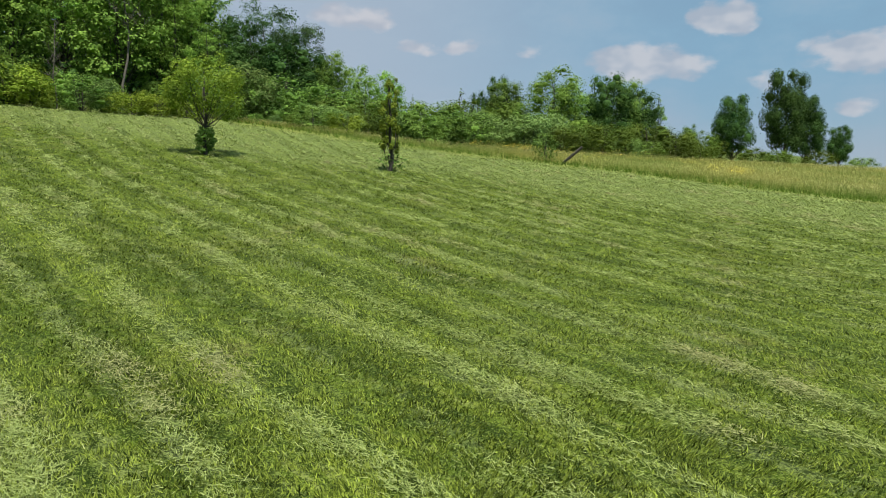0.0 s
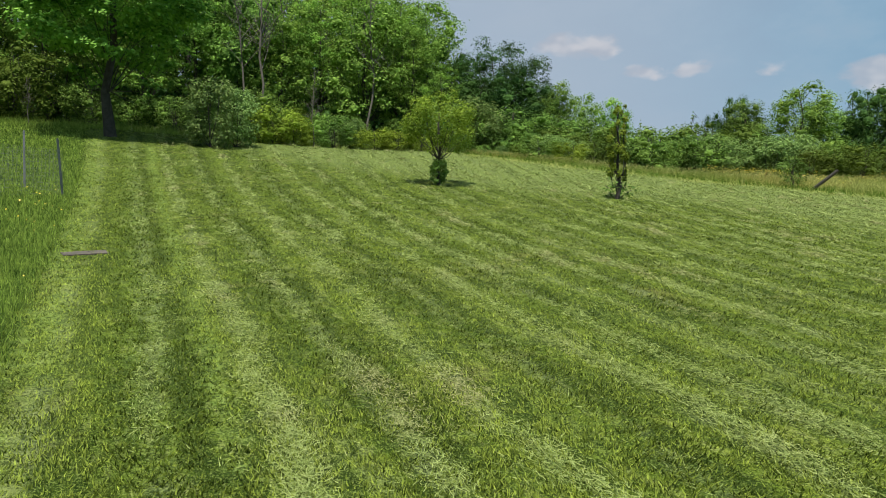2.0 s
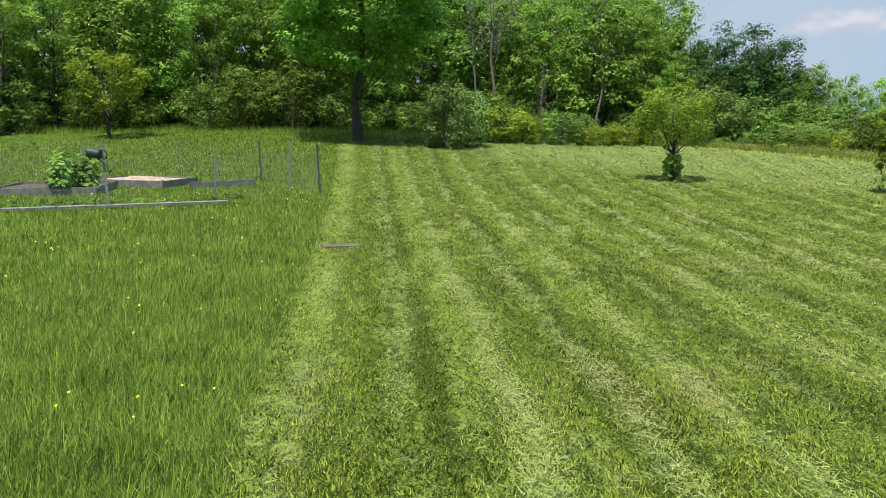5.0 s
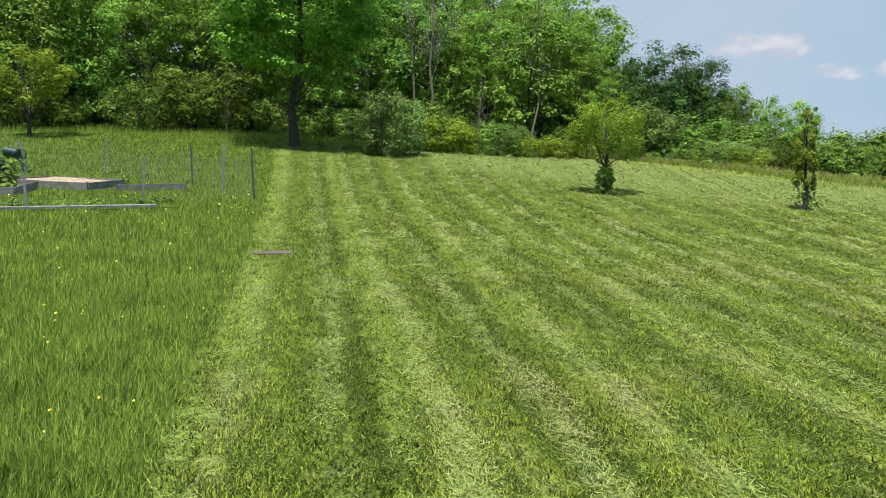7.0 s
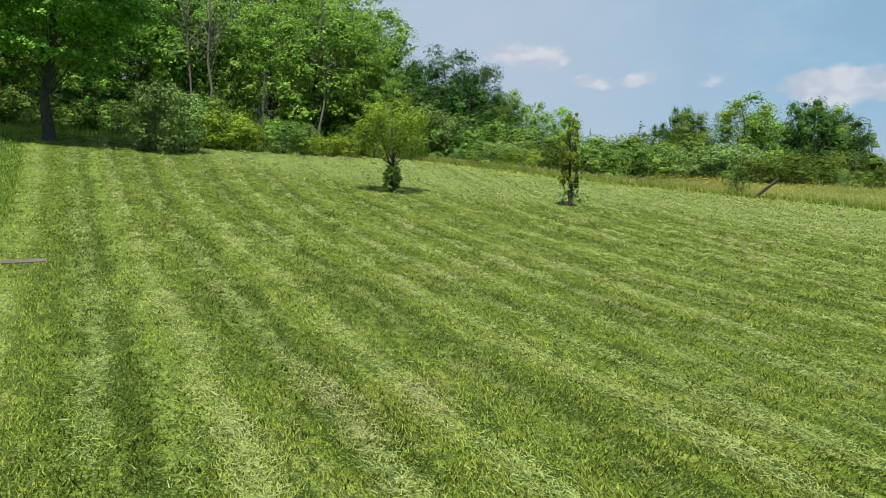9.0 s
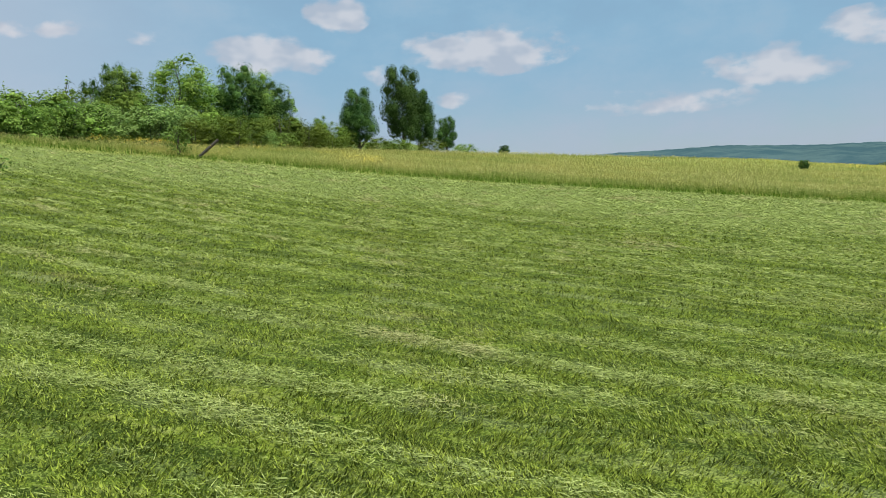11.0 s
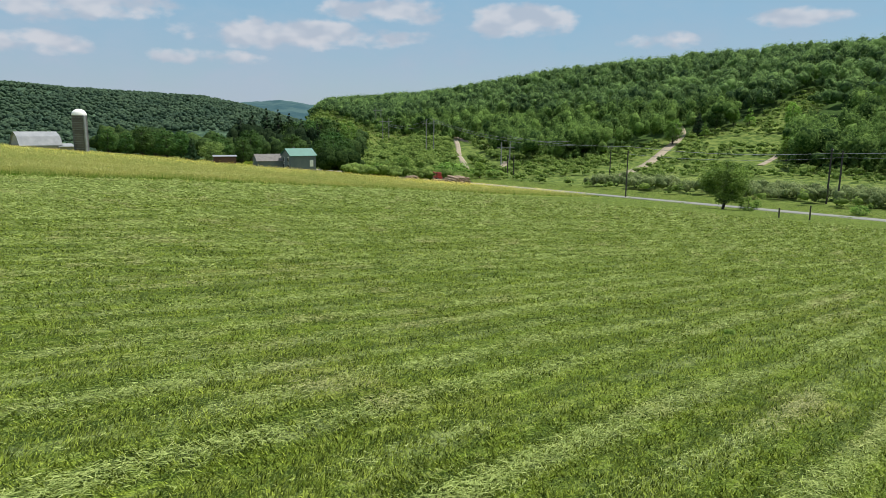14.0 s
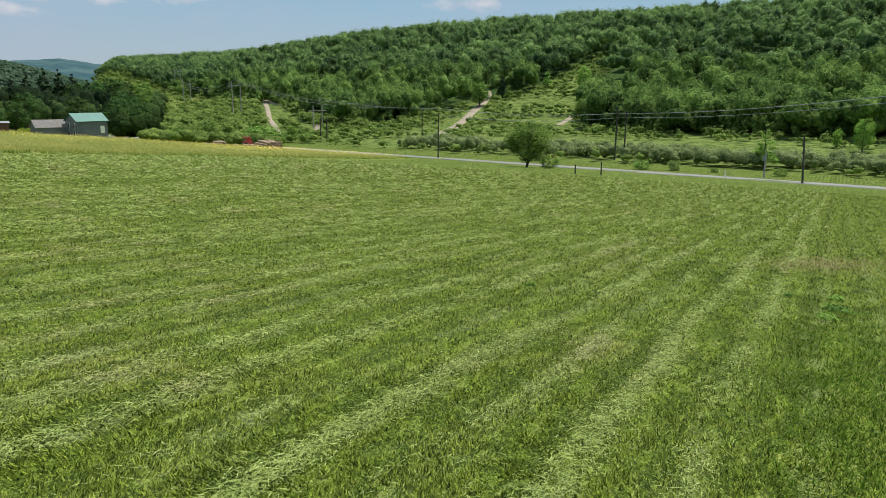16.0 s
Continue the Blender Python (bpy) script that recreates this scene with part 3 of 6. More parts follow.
def ground_mat():
    m, tr, bs, out = material("turf")
    pos = position(tr)
    fine = noise_out(tr, pos, 30.0, 4.0, 0.7)
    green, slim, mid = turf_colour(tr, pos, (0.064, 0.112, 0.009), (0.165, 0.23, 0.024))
    big = noise_out(tr, pos, 0.18, 3.0)
    f = calc(tr, "ADD", calc(tr, "MULTIPLY", fine, 0.6), calc(tr, "MULTIPLY", mid, 0.5))
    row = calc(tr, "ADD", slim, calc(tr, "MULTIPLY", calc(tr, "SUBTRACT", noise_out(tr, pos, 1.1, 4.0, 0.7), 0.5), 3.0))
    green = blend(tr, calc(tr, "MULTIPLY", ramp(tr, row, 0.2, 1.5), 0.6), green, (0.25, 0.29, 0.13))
    blade = noise_out(tr, pos, 75.0, 2.0, 0.6)
    green = blend(tr, calc(tr, "MULTIPLY", ramp(tr, blade, 0.50, 0.62), 0.5), green, (0.28, 0.35, 0.09))
    # gaps under the blades turn near black, their shade in the colour
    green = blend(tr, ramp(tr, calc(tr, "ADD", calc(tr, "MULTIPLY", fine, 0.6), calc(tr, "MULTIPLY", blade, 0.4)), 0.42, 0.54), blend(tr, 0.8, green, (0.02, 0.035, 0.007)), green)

    green = blend(tr, 0.1, green, (0.03, 0.048, 0.009))

    def attr(name):
        n = tr.nodes.new("ShaderNodeAttribute")
        n.attribute_name = name
        return n.outputs["Fac"]
    rough = blend(tr, ramp(tr, f, 0.45, 0.65), (0.022, 0.048, 0.007), (0.09, 0.15, 0.022))
    hay = blend(tr, ramp(tr, calc(tr, "ADD", calc(tr, "MULTIPLY", mid, 0.6), calc(tr, "MULTIPLY", big, 0.5)), 0.4, 0.75), (0.15, 0.19, 0.04), (0.30, 0.31, 0.09))
    brush = blend(tr, ramp(tr, noise_out(tr, pos, 0.35, 6.0, 0.8), 0.42, 0.58), (0.045, 0.08, 0.018), (0.15, 0.19, 0.05))
    wood = blend(tr, ramp(tr, noise_out(tr, pos, 0.05, 6.0, 0.75), 0.38, 0.66), (0.018, 0.038, 0.011), (0.05, 0.09, 0.022))
    col = blend(tr, calc(tr, "MULTIPLY", attr("pale"), 0.3), green, (0.27, 0.33, 0.12))
    col = blend(tr, attr("rough"), col, rough)
    col = blend(tr, attr("hay"), col, hay)
    col = blend(tr, attr("brush"), col, brush)
    col = blend(tr, attr("wood"), col, wood)
    # far hill's canopy, with a blue haze tint in its greens
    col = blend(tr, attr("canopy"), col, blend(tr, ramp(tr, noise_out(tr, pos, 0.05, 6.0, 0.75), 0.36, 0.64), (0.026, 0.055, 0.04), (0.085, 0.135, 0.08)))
    tr.links.new(col, bs.inputs["Base Color"])
    bs.inputs["Roughness"].default_value = 0.9
    bs.inputs["Specular IOR Level"].default_value = 0.03
    bp = tr.nodes.new("ShaderNodeBump")
    bp.inputs["Distance"].default_value = 0.05
    bp.inputs["Strength"].default_value = 0.9
    leafy = calc(tr, "MULTIPLY", calc(tr, "MULTIPLY", noise_out(tr, pos, 0.11, 5.0, 0.65), 90.0), attr("canopy"))
    tr.links.new(calc(tr, "ADD", f, leafy), bp.inputs["Height"])
    tr.links.new(bp.outputs[0], bs.inputs["Normal"])
    return m


def ground():
    az = np.radians(np.concatenate([np.arange(-80, 165, 0.5), np.arange(165, 280, 2.5)]))
    rad = np.concatenate([[0.0], np.geomspace(0.6, 4600, 190)])
    A, R = np.meshgrid(az, rad)
    X, Y = R * np.sin(A), R * np.cos(A)
    Z = land(X, Y)
    nr, na = X.shape
    idx = np.arange(nr * na).reshape(nr, na)
    F = np.stack([idx[:-1], np.roll(idx, -1, 1)[:-1], np.roll(idx, -1, 1)[1:], idx[1:]], -1).reshape(-1, 4)[:, ::-1]
    V = np.stack([X, Y, Z], -1).reshape(-1, 3)
    me = raw("ground", V, F, [ground_mat()], True)
    for name, val in zip(("hay", "wood", "rough", "brush", "canopy", "pale"), masks(V[:, 0], V[:, 1])):
        me.attributes.new(name, "FLOAT", "POINT").data.foreach_set("value", np.asarray(val, np.float32))
    tagged(new("ground", me), "sloping mown lawn, hay field and wooded hills", "ground", "", "structure")


ground()


def ribbon(name, line, width, lift, mat, label, category):
    """A road or track laid along a line over the ground."""
    pts = []
    for (x0, y0), (x1, y1) in zip(line[:-1], line[1:]):
        n = max(2, int(math.hypot(x1 - x0, y1 - y0) / 4))
        pts += [(x0 + (x1 - x0) * i / n, y0 + (y1 - y0) * i / n) for i in range(n)]
    pts = np.array(pts + [line[-1]])
    for _ in range(3):
        pts[1:-1] = (pts[:-2] + 2 * pts[1:-1] + pts[2:]) / 4
    d = np.gradient(pts, axis=0)
    d /= np.linalg.norm(d, axis=1)[:, None]
    side = np.column_stack([d[:, 1], -d[:, 0]])
    rgn = np.random.default_rng(3)
    V, cols = [], (-1.0, -0.92, -0.3, 0.3, 0.92, 1.0)
    for k in cols:
        w = width / 2 * k * (1 + (rgn.normal(0, 0.05, len(pts)) if abs(k) == 1 else 0))
        xy = pts + side * np.asarray(w).reshape(-1, 1)
        zc = land(pts[:, 0], pts[:, 1])
        V.append(np.column_stack([xy, np.maximum(zc, land(xy[:, 0], xy[:, 1])) + (lift if abs(k) < 1 else -0.25)]))
    V = np.stack(V, 1)
    n, c = V.shape[:2]
    idx = np.arange(n * c).reshape(n, c)
    F = np.stack([idx[:-1, :-1], idx[1:, :-1], idx[1:, 1:], idx[:-1, 1:]], -1).reshape(-1, 4)
    tagged(new(name, raw(name, V.reshape(-1, 3), F, [mat], True)), label, category, "", "structure")


def along(p, off=0.0):
    """A point beside the road, by distance along it and across it."""
    q = ROAD_Q + off
    return p * ROAD_T[0] + q * ROAD_N[0], p * ROAD_T[1] + q * ROAD_N[1]


ribbon("road", [along(p) for p in (-60, 0, 60, 120, 180, 260, 340)], 5.6, 0.1, M["asphalt"], "grey asphalt country road along the valley", "road")
ribbon("track", [(181, -113), (202, -135), (224, -158), (240, -176), (251, -187), (268, -196)], 3.6, 0.15, M["dirt"], "bare dirt track climbing the cleared slope", "track")
ribbon("track", [(235, -98), (262, -112), (285, -119), (312, -124), (352, -125), (384, -128)], 2.6, 0.25, M["dirt"], "bare dirt track along the power line", "track")
ribbon("track", [(228, -82), (262, -93), (300, -104), (340, -117), (365, -124)], 2.4, 0.2, M["dirt"], "bare dirt track behind the log pile", "track")
ribbon("track", [(176, -160), (184, -174), (192, -190)], 2.0, 0.2, M["dirt"], "bare dirt scar on the slope", "track")

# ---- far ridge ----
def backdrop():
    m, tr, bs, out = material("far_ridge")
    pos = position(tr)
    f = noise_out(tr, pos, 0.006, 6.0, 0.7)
    # distance haze is painted in: both greens are pushed towards blue
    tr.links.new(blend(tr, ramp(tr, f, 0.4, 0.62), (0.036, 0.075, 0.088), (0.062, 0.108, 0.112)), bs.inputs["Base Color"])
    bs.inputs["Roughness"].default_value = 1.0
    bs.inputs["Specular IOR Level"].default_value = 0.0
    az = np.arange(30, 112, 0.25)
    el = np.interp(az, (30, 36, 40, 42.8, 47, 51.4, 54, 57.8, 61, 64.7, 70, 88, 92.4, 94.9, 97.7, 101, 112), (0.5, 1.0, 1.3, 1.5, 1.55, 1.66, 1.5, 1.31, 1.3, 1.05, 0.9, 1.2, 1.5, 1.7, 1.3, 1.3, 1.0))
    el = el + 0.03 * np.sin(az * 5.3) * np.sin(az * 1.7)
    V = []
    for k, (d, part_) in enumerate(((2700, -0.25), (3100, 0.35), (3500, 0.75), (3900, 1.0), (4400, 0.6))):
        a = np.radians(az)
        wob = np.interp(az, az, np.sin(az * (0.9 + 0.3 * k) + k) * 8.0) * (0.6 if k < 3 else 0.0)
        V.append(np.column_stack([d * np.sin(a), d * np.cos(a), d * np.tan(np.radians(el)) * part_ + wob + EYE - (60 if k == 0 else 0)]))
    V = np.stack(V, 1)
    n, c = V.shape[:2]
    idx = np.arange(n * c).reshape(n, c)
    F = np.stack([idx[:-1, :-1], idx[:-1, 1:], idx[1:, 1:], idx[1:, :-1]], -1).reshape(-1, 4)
    tagged(new("backdrop", raw("backdrop", V.reshape(-1, 3), F, [m], True)), "wooded ridge on the horizon, its colour blued for haze", "backdrop", "", "structure")


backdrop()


# ---- grass ----
def stuff(name, me, label, category):
    return tagged(new(name, me), label, category, "", "stuff")


def scatter(rgn, n, az0, az1, r0, r1, power):
    """Points by bearing and distance, thinning out with distance."""
    a = np.radians(rgn.uniform(az0, az1, n))
    t = rgn.uniform(0, 1, n)
    k = 2.0 - power
    r = (r0 ** k + t * (r1 ** k - r0 ** k)) ** (1 / k)
    return r * np.sin(a), r * np.cos(a), r


def blades(rgn, x, y, length, width, lean, lean_dir, lift=0.0):
    """Three-cornered grass blades, leaning about lean_dir."""
    n = len(x)
    z = land(x, y) - 0.004 + lift
    a = rgn.uniform(0, 2 * np.pi, n)
    side = np.column_stack([np.cos(a), np.sin(a), np.zeros(n)]) * (np.asarray(width) / 2).reshape(-1, 1)
    b = lean_dir + rgn.normal(0, 0.9, n)
    th = np.clip(lean + rgn.normal(0, 0.3, n), -0.3, 1.5)
    tip = np.column_stack([np.sin(b) * np.sin(th), np.cos(b) * np.sin(th), np.cos(th)]) * np.asarray(length).reshape(-1, 1)
    base = np.column_stack([x, y, z])
    V = np.stack([base - side, base + side, base + tip], 1).reshape(-1, 3)
    return V, np.arange(3 * n).reshape(n, 3)


def strands(rgn, x, y, lift, length, width, bearing):
    """Long cut blades lying about flat, pointing along their bearings."""
    n = len(x)
    pitch = rgn.normal(0.06, 0.22, n)
    way = np.column_stack([np.sin(bearing) * np.cos(pitch), np.cos(bearing) * np.cos(pitch), np.sin(pitch)])
    roll = rgn.normal(0, 0.8, n)
    across = np.column_stack([np.cos(bearing) * np.cos(roll), -np.sin(bearing) * np.cos(roll), np.sin(roll)]) * (width / 2)[:, None]
    base = np.column_stack([x, y, land(x, y) + lift])
    V = np.stack([base - across, base + across, base + way * length[:, None]], 1).reshape(-1, 3)
    return V, np.arange(3 * n).reshape(n, 3)


def grass_mat(name, kind):
    m, tr, bs, out = material(name)
    geo = tr.nodes.new("ShaderNodeNewGeometry")
    rnd = geo.outputs["Random Per Island"]
    if kind == "lawn":
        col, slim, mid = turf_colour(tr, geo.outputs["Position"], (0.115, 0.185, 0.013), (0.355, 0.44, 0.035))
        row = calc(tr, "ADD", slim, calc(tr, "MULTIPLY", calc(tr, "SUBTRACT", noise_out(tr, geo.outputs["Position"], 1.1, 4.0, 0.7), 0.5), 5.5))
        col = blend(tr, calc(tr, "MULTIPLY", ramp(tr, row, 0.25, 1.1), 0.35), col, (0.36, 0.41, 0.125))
        # shade between windrows and in tuft hollows, painted as dark tints
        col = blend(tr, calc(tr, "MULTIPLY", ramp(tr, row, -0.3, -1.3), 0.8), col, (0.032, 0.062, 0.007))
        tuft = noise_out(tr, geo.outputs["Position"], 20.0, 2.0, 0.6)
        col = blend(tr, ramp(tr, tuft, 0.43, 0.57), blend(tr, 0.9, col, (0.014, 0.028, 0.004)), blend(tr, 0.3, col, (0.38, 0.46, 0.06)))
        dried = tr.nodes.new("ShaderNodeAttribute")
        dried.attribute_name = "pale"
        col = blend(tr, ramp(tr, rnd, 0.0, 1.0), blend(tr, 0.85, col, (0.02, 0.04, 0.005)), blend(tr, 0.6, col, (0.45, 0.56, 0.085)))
        col = blend(tr, calc(tr, "MULTIPLY", dried.outputs["Fac"], 0.5), col, (0.28, 0.34, 0.12))
    elif kind == "cut":
        col = blend(tr, rnd, (0.20, 0.27, 0.065), (0.43, 0.505, 0.175))
        dried = ramp(tr, noise_out(tr, geo.outputs["Position"], 0.6, 3.0, 0.6), 0.52, 0.68)
        col = blend(tr, calc(tr, "MULTIPLY", dried, 0.55), col, (0.42, 0.37, 0.20))
    elif kind == "rough":
        mid = noise_out(tr, geo.outputs["Position"], 1.4, 3.0)
        col = blend(tr, calc(tr, "ADD", calc(tr, "MULTIPLY", rnd, 0.85), calc(tr, "MULTIPLY", calc(tr, "SUBTRACT", mid, 0.4), 0.55), clamp=True), (0.02, 0.06, 0.007), (0.43, 0.58, 0.105))
    elif kind == "tall":
        mid = noise_out(tr, geo.outputs["Position"], 0.8, 3.0)
        col = blend(tr, calc(tr, "ADD", calc(tr, "MULTIPLY", rnd, 0.6), calc(tr, "MULTIPLY", calc(tr, "SUBTRACT", mid, 0.35), 0.9), clamp=True), (0.10, 0.19, 0.02), (0.44, 0.56, 0.12))
    elif kind == "weeds":
        mid = noise_out(tr, geo.outputs["Position"], 2.0, 3.0)
        col = blend(tr, calc(tr, "ADD", calc(tr, "MULTIPLY", rnd, 0.5), calc(tr, "MULTIPLY", calc(tr, "SUBTRACT", mid, 0.3), 1.0), clamp=True), (0.03, 0.075, 0.006), (0.16, 0.29, 0.025))
    elif kind == "hay":
        mid = noise_out(tr, geo.outputs["Position"], 0.5, 5.0, 0.7)
        col = blend(tr, calc(tr, "ADD", calc(tr, "MULTIPLY", rnd, 0.2), calc(tr, "MULTIPLY", calc(tr, "SUBTRACT", mid, 0.3), 0.9), clamp=True), (0.165, 0.235, 0.045), (0.53, 0.55, 0.185))
        gold = noise_out(tr, geo.outputs["Position"], 0.13, 4.0, 0.65)
        col = blend(tr, calc(tr, "MULTIPLY", ramp(tr, gold, 0.42, 0.62), 0.6), col, (0.47, 0.40, 0.13))
    else:
        mid = noise_out(tr, geo.outputs["Position"], 0.25, 3.0)
        col = blend(tr, calc(tr, "ADD", calc(tr, "MULTIPLY", rnd, 0.6), calc(tr, "MULTIPLY", calc(tr, "SUBTRACT", mid, 0.3), 0.9), clamp=True), (0.40, 0.40, 0.125), (0.60, 0.56, 0.24))
    tr.links.new(col, bs.inputs["Base Color"])
    bs.inputs["Roughness"].default_value = 0.7
    bs.inputs["Specular IOR Level"].default_value = 0.08
    tl = tr.nodes.new("ShaderNodeBsdfTranslucent")
    tr.links.new(col, tl.inputs["Color"])
    mix = tr.nodes.new("ShaderNodeMixShader")
    mix.inputs[0].default_value = {"lawn": 0.2, "cut": 0.14, "weeds": 0.3, "rough": 0.35}[kind] if kind in ("lawn", "cut", "weeds", "rough") else 0.45
    tr.links.new(bs.outputs[0], mix.inputs[1])
    tr.links.new(tl.outputs[0], mix.inputs[2])
    tr.links.new(mix.outputs[0], out.inputs[0])
    return m


GARDEN_BARE = [((-16.4, 12.1), (-20.6, 4.9), 0.36), ((-27.2, 14.7), (-23.0, 13.9), 1.0), ((-25.6, 10.7), (-24.0, 11.3), 1.6)]


def lawn():
    rgn = np.random.default_rng(11)
    x, y, r = scatter(rgn, 1600000, -72, 162, 2.3, 75, 1.95)
    xb, yb, rb = scatter(rgn, 40000, 162, 288, 0.05, 12, 1.2)
    xc, yc, rc = scatter(rgn, 26000, -72, 162, 0.05, 2.3, 0.2)
    x, y, r = np.concatenate([x, xb, xc]), np.concatenate([y, yb, yc]), np.concatenate([r, rb, rc])
    u, run = mow_line(x, y)
    keep = (hay_side(x, y) < 0.2) & ((u > mow_edge(run) - 0.06) | (run < -1.5)) & (x * ROAD_N[0] + y * ROAD_N[1] < ROAD_Q - 5)
    x, y, r, u, run = x[keep], y[keep], r[keep], u[keep], run[keep]
    way = -np.cos(2 * np.pi * u / 1.24) + 0.8 * np.sin(run * 0.8 + u * 2.0) * np.sin(u * 3.1 + 1) + rgn.normal(0, 0.5, len(x))
    turn = np.where(way > 0, MOW, MOW + np.pi)
    k = np.maximum(1.0, r / 6.5)
    tuft = 0.6 * speckle(x, y, 19.0, 1) + 0.4 * speckle(x, y, 6.0, 2)
    keep = rgn.uniform(0, 1, len(x)) < np.where(r < 16, np.clip((tuft - 0.30) * 4.5, 0.25, 1.0), 0.8)
    x, y, r, k, turn, tuft = x[keep], y[keep], r[keep], k[keep], turn[keep], tuft[keep]
    V, F = blades(rgn, x, y, rgn.uniform(0.02, 0.05, len(x)) * (0.5 + tuft) * k ** 0.22, rgn.uniform(0.007, 0.014, len(x)) * k ** 0.9, 0.85, turn)
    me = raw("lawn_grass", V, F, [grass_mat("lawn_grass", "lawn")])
    me.attributes.new("pale", "FLOAT", "POINT").data.foreach_set("value", np.repeat(masks(x, y)[5], 3).astype(np.float32))
    stuff("lawn_grass", me, "short mown lawn grass in stripes", "grass")
    # cut grass lying in rows: tangled wisps heaped along the mower's rounds
    n = 46000
    x, y, r = scatter(rgn, n, -60, 162, 1.3, 72, 1.72)
    u, run = mow_line(x, y)
    lane = np.floor(u / 0.62 + 0.5)
    loose = rgn.uniform(0, 1, n) < 0.16
    off = rgn.normal(0, 0.055, n) + 0.05 * np.sin(run * 0.9 + lane * 2.1) + 0.03 * np.sin(run * 2.3 + lane * 5)
    for _ in range(2):
        du = np.where(loose, 0.0, lane * 0.62 + off - u) * (1.0 + 0.038 * np.maximum(run - 4, 0))
        x, y = x + du * math.cos(MOW), y - du * math.sin(MOW)
        u, run = mow_line(x, y)
    r = np.hypot(x, y)
    hs = hay_side(x, y)
    patch = speckle(run + lane * 7.7, lane * 3.3, 0.45, 5) + 0.6 * speckle(run + lane * 3.1, lane * 1.7, 1.6, 6)
    weight = 0.45 + 0.75 * speckle(lane * 1.37 + 0.5, lane * 0.0, 1.0, 17)
    prob = np.clip((patch * weight - 0.42) * 2.4, 0.02, 1.0)
    prob = np.where(loose, 0.35, prob) * np.where((lane == 0) & (run > 0), 0.35, 1.0) * np.where((u < -0.2) & (run > 0), 0.08, 1.0)
    prob = prob * np.interp(r, (1.3, 4.0, 7.0, 22.0), (0.45, 0.7, 1.0, 1.25))
    prob = np.maximum(prob, 0.75 * step(-16, -9, hs + 3 * speckle(x, y, 0.15, 13)))
    keep = (rgn.uniform(0, 1, n) < prob) & (hs < -0.3) & (u > mow_edge(run) + 0.1)
    x, y, r, u, run, loose, patch = x[keep], y[keep], r[keep], u[keep], run[keep], loose[keep], patch[keep]
    h = 0.05
    gx = (mow_line(x + h, y)[0] - mow_line(x - h, y)[0])
    gy = (mow_line(x, y + h)[0] - mow_line(x, y - h)[0])
    tang = np.arctan2(-gy, gx)
    per = 28
    rep_ = lambda v: np.repeat(v, per)
    m = len(x) * per
    long_ = rep_(rgn.uniform(0.07, 0.22, len(x))) * rgn.normal(0, 1, m)
    side = rep_(np.where(loose, 0.09, 0.055)) * rgn.normal(0, 1, m)
    ct, st = rep_(np.sin(tang)), rep_(np.cos(tang))
    k = rep_(np.maximum(1.0, r / 6.5))
    sx, sy = rep_(x) + ct * long_ + st * side, rep_(y) + st * long_ - ct * side
    heap = rep_(np.where(loose, 0.03, 0.05 + 0.065 * rgn.uniform(0, 1, len(x)) * np.clip(patch, 0.3, 1.2)))
    lift = 0.006 + heap * rgn.uniform(0, 1, m) * np.exp(-(side / 0.07) ** 2) * np.exp(-(long_ / 0.3) ** 2) * rep_(np.maximum(1.0, r / 18.0))
    V, F = strands(rgn, sx, sy, lift, rgn.uniform(0.03, 0.085, m) * k ** 0.65, rgn.uniform(0.003, 0.006, m) * k ** 1.02, rep_(tang) + rgn.normal(0, 0.75, m) * k ** -0.4)
    stuff("cut_grass", raw("cut_grass", V, F, [grass_mat("cut_grass", "cut")]), "pale cut grass lying in windrows on the lawn", "grass clippings")
    # unmown grass beside the lawn
    pieces = []
    for n, a0, a1, r0, r1, pw in ((300000, -74, -40, 2.0, 52, 1.5),):
        x, y, r = scatter(rgn, n, a0, a1, r0, r1, pw)
        u, run = mow_line(x, y)
        keep = (u < mow_edge(run) + rgn.normal(0, 0.06, n)) & (UP[0] * x + UP[1] * y < 50.5)
        for (x0, y0), (x1, y1), wd in GARDEN_BARE:
            dx, dy = x1 - x0, y1 - y0
            t = np.clip(((x - x0) * dx + (y - y0) * dy) / (dx * dx + dy * dy), 0, 1)
            keep &= np.hypot(x - x0 - t * dx, y - y0 - t * dy) > wd
        x, y, r, u = x[keep], y[keep], r[keep], u[keep]
        k = np.maximum(1.0, r / 7.0)
        tall = 0.6 + 0.6 * np.clip(-u / 2.0, 0, 1)
        pieces.append(blades(rgn, x, y, rgn.uniform(0.05, 0.15, len(x)) * tall * k ** 0.1, rgn.uniform(0.005, 0.010, len(x)) * k, rgn.uniform(0.1, 1.1, len(x)), rgn.uniform(0, 6.28, len(x))))
    x, y, r = scatter(rgn, 90000, 132, 172, 2.0, 12, 1.3)
    u, run = mow_line(x, y)
    keep = (u < mow_edge(run) + rgn.normal(0.1, 0.3, len(x))) & (r < 9 + rgn.normal(0, 1.2, len(x))) & (r > 4.2 + rgn.normal(0, 0.8, len(x)))
    x, y = x[keep], y[keep]
    V, F = blades(rgn, x, y, rgn.uniform(0.03, 0.07, len(x)), rgn.uniform(0.008, 0.016, len(x)), rgn.uniform(0.5, 1.4, len(x)), rgn.uniform(0, 6.28, len(x)))
    stuff("weed_patch", raw("weed_patch", V, F, [grass_mat("weeds", "weeds")]), "dark green low weeds beside the mown lawn", "weeds")
    V, F = joined(pieces)
    stuff("meadow_grass", raw("meadow_grass", V, F, [grass_mat("rough_grass", "rough")]), "unmown bright green grass beside the lawn", "grass")


lawn()


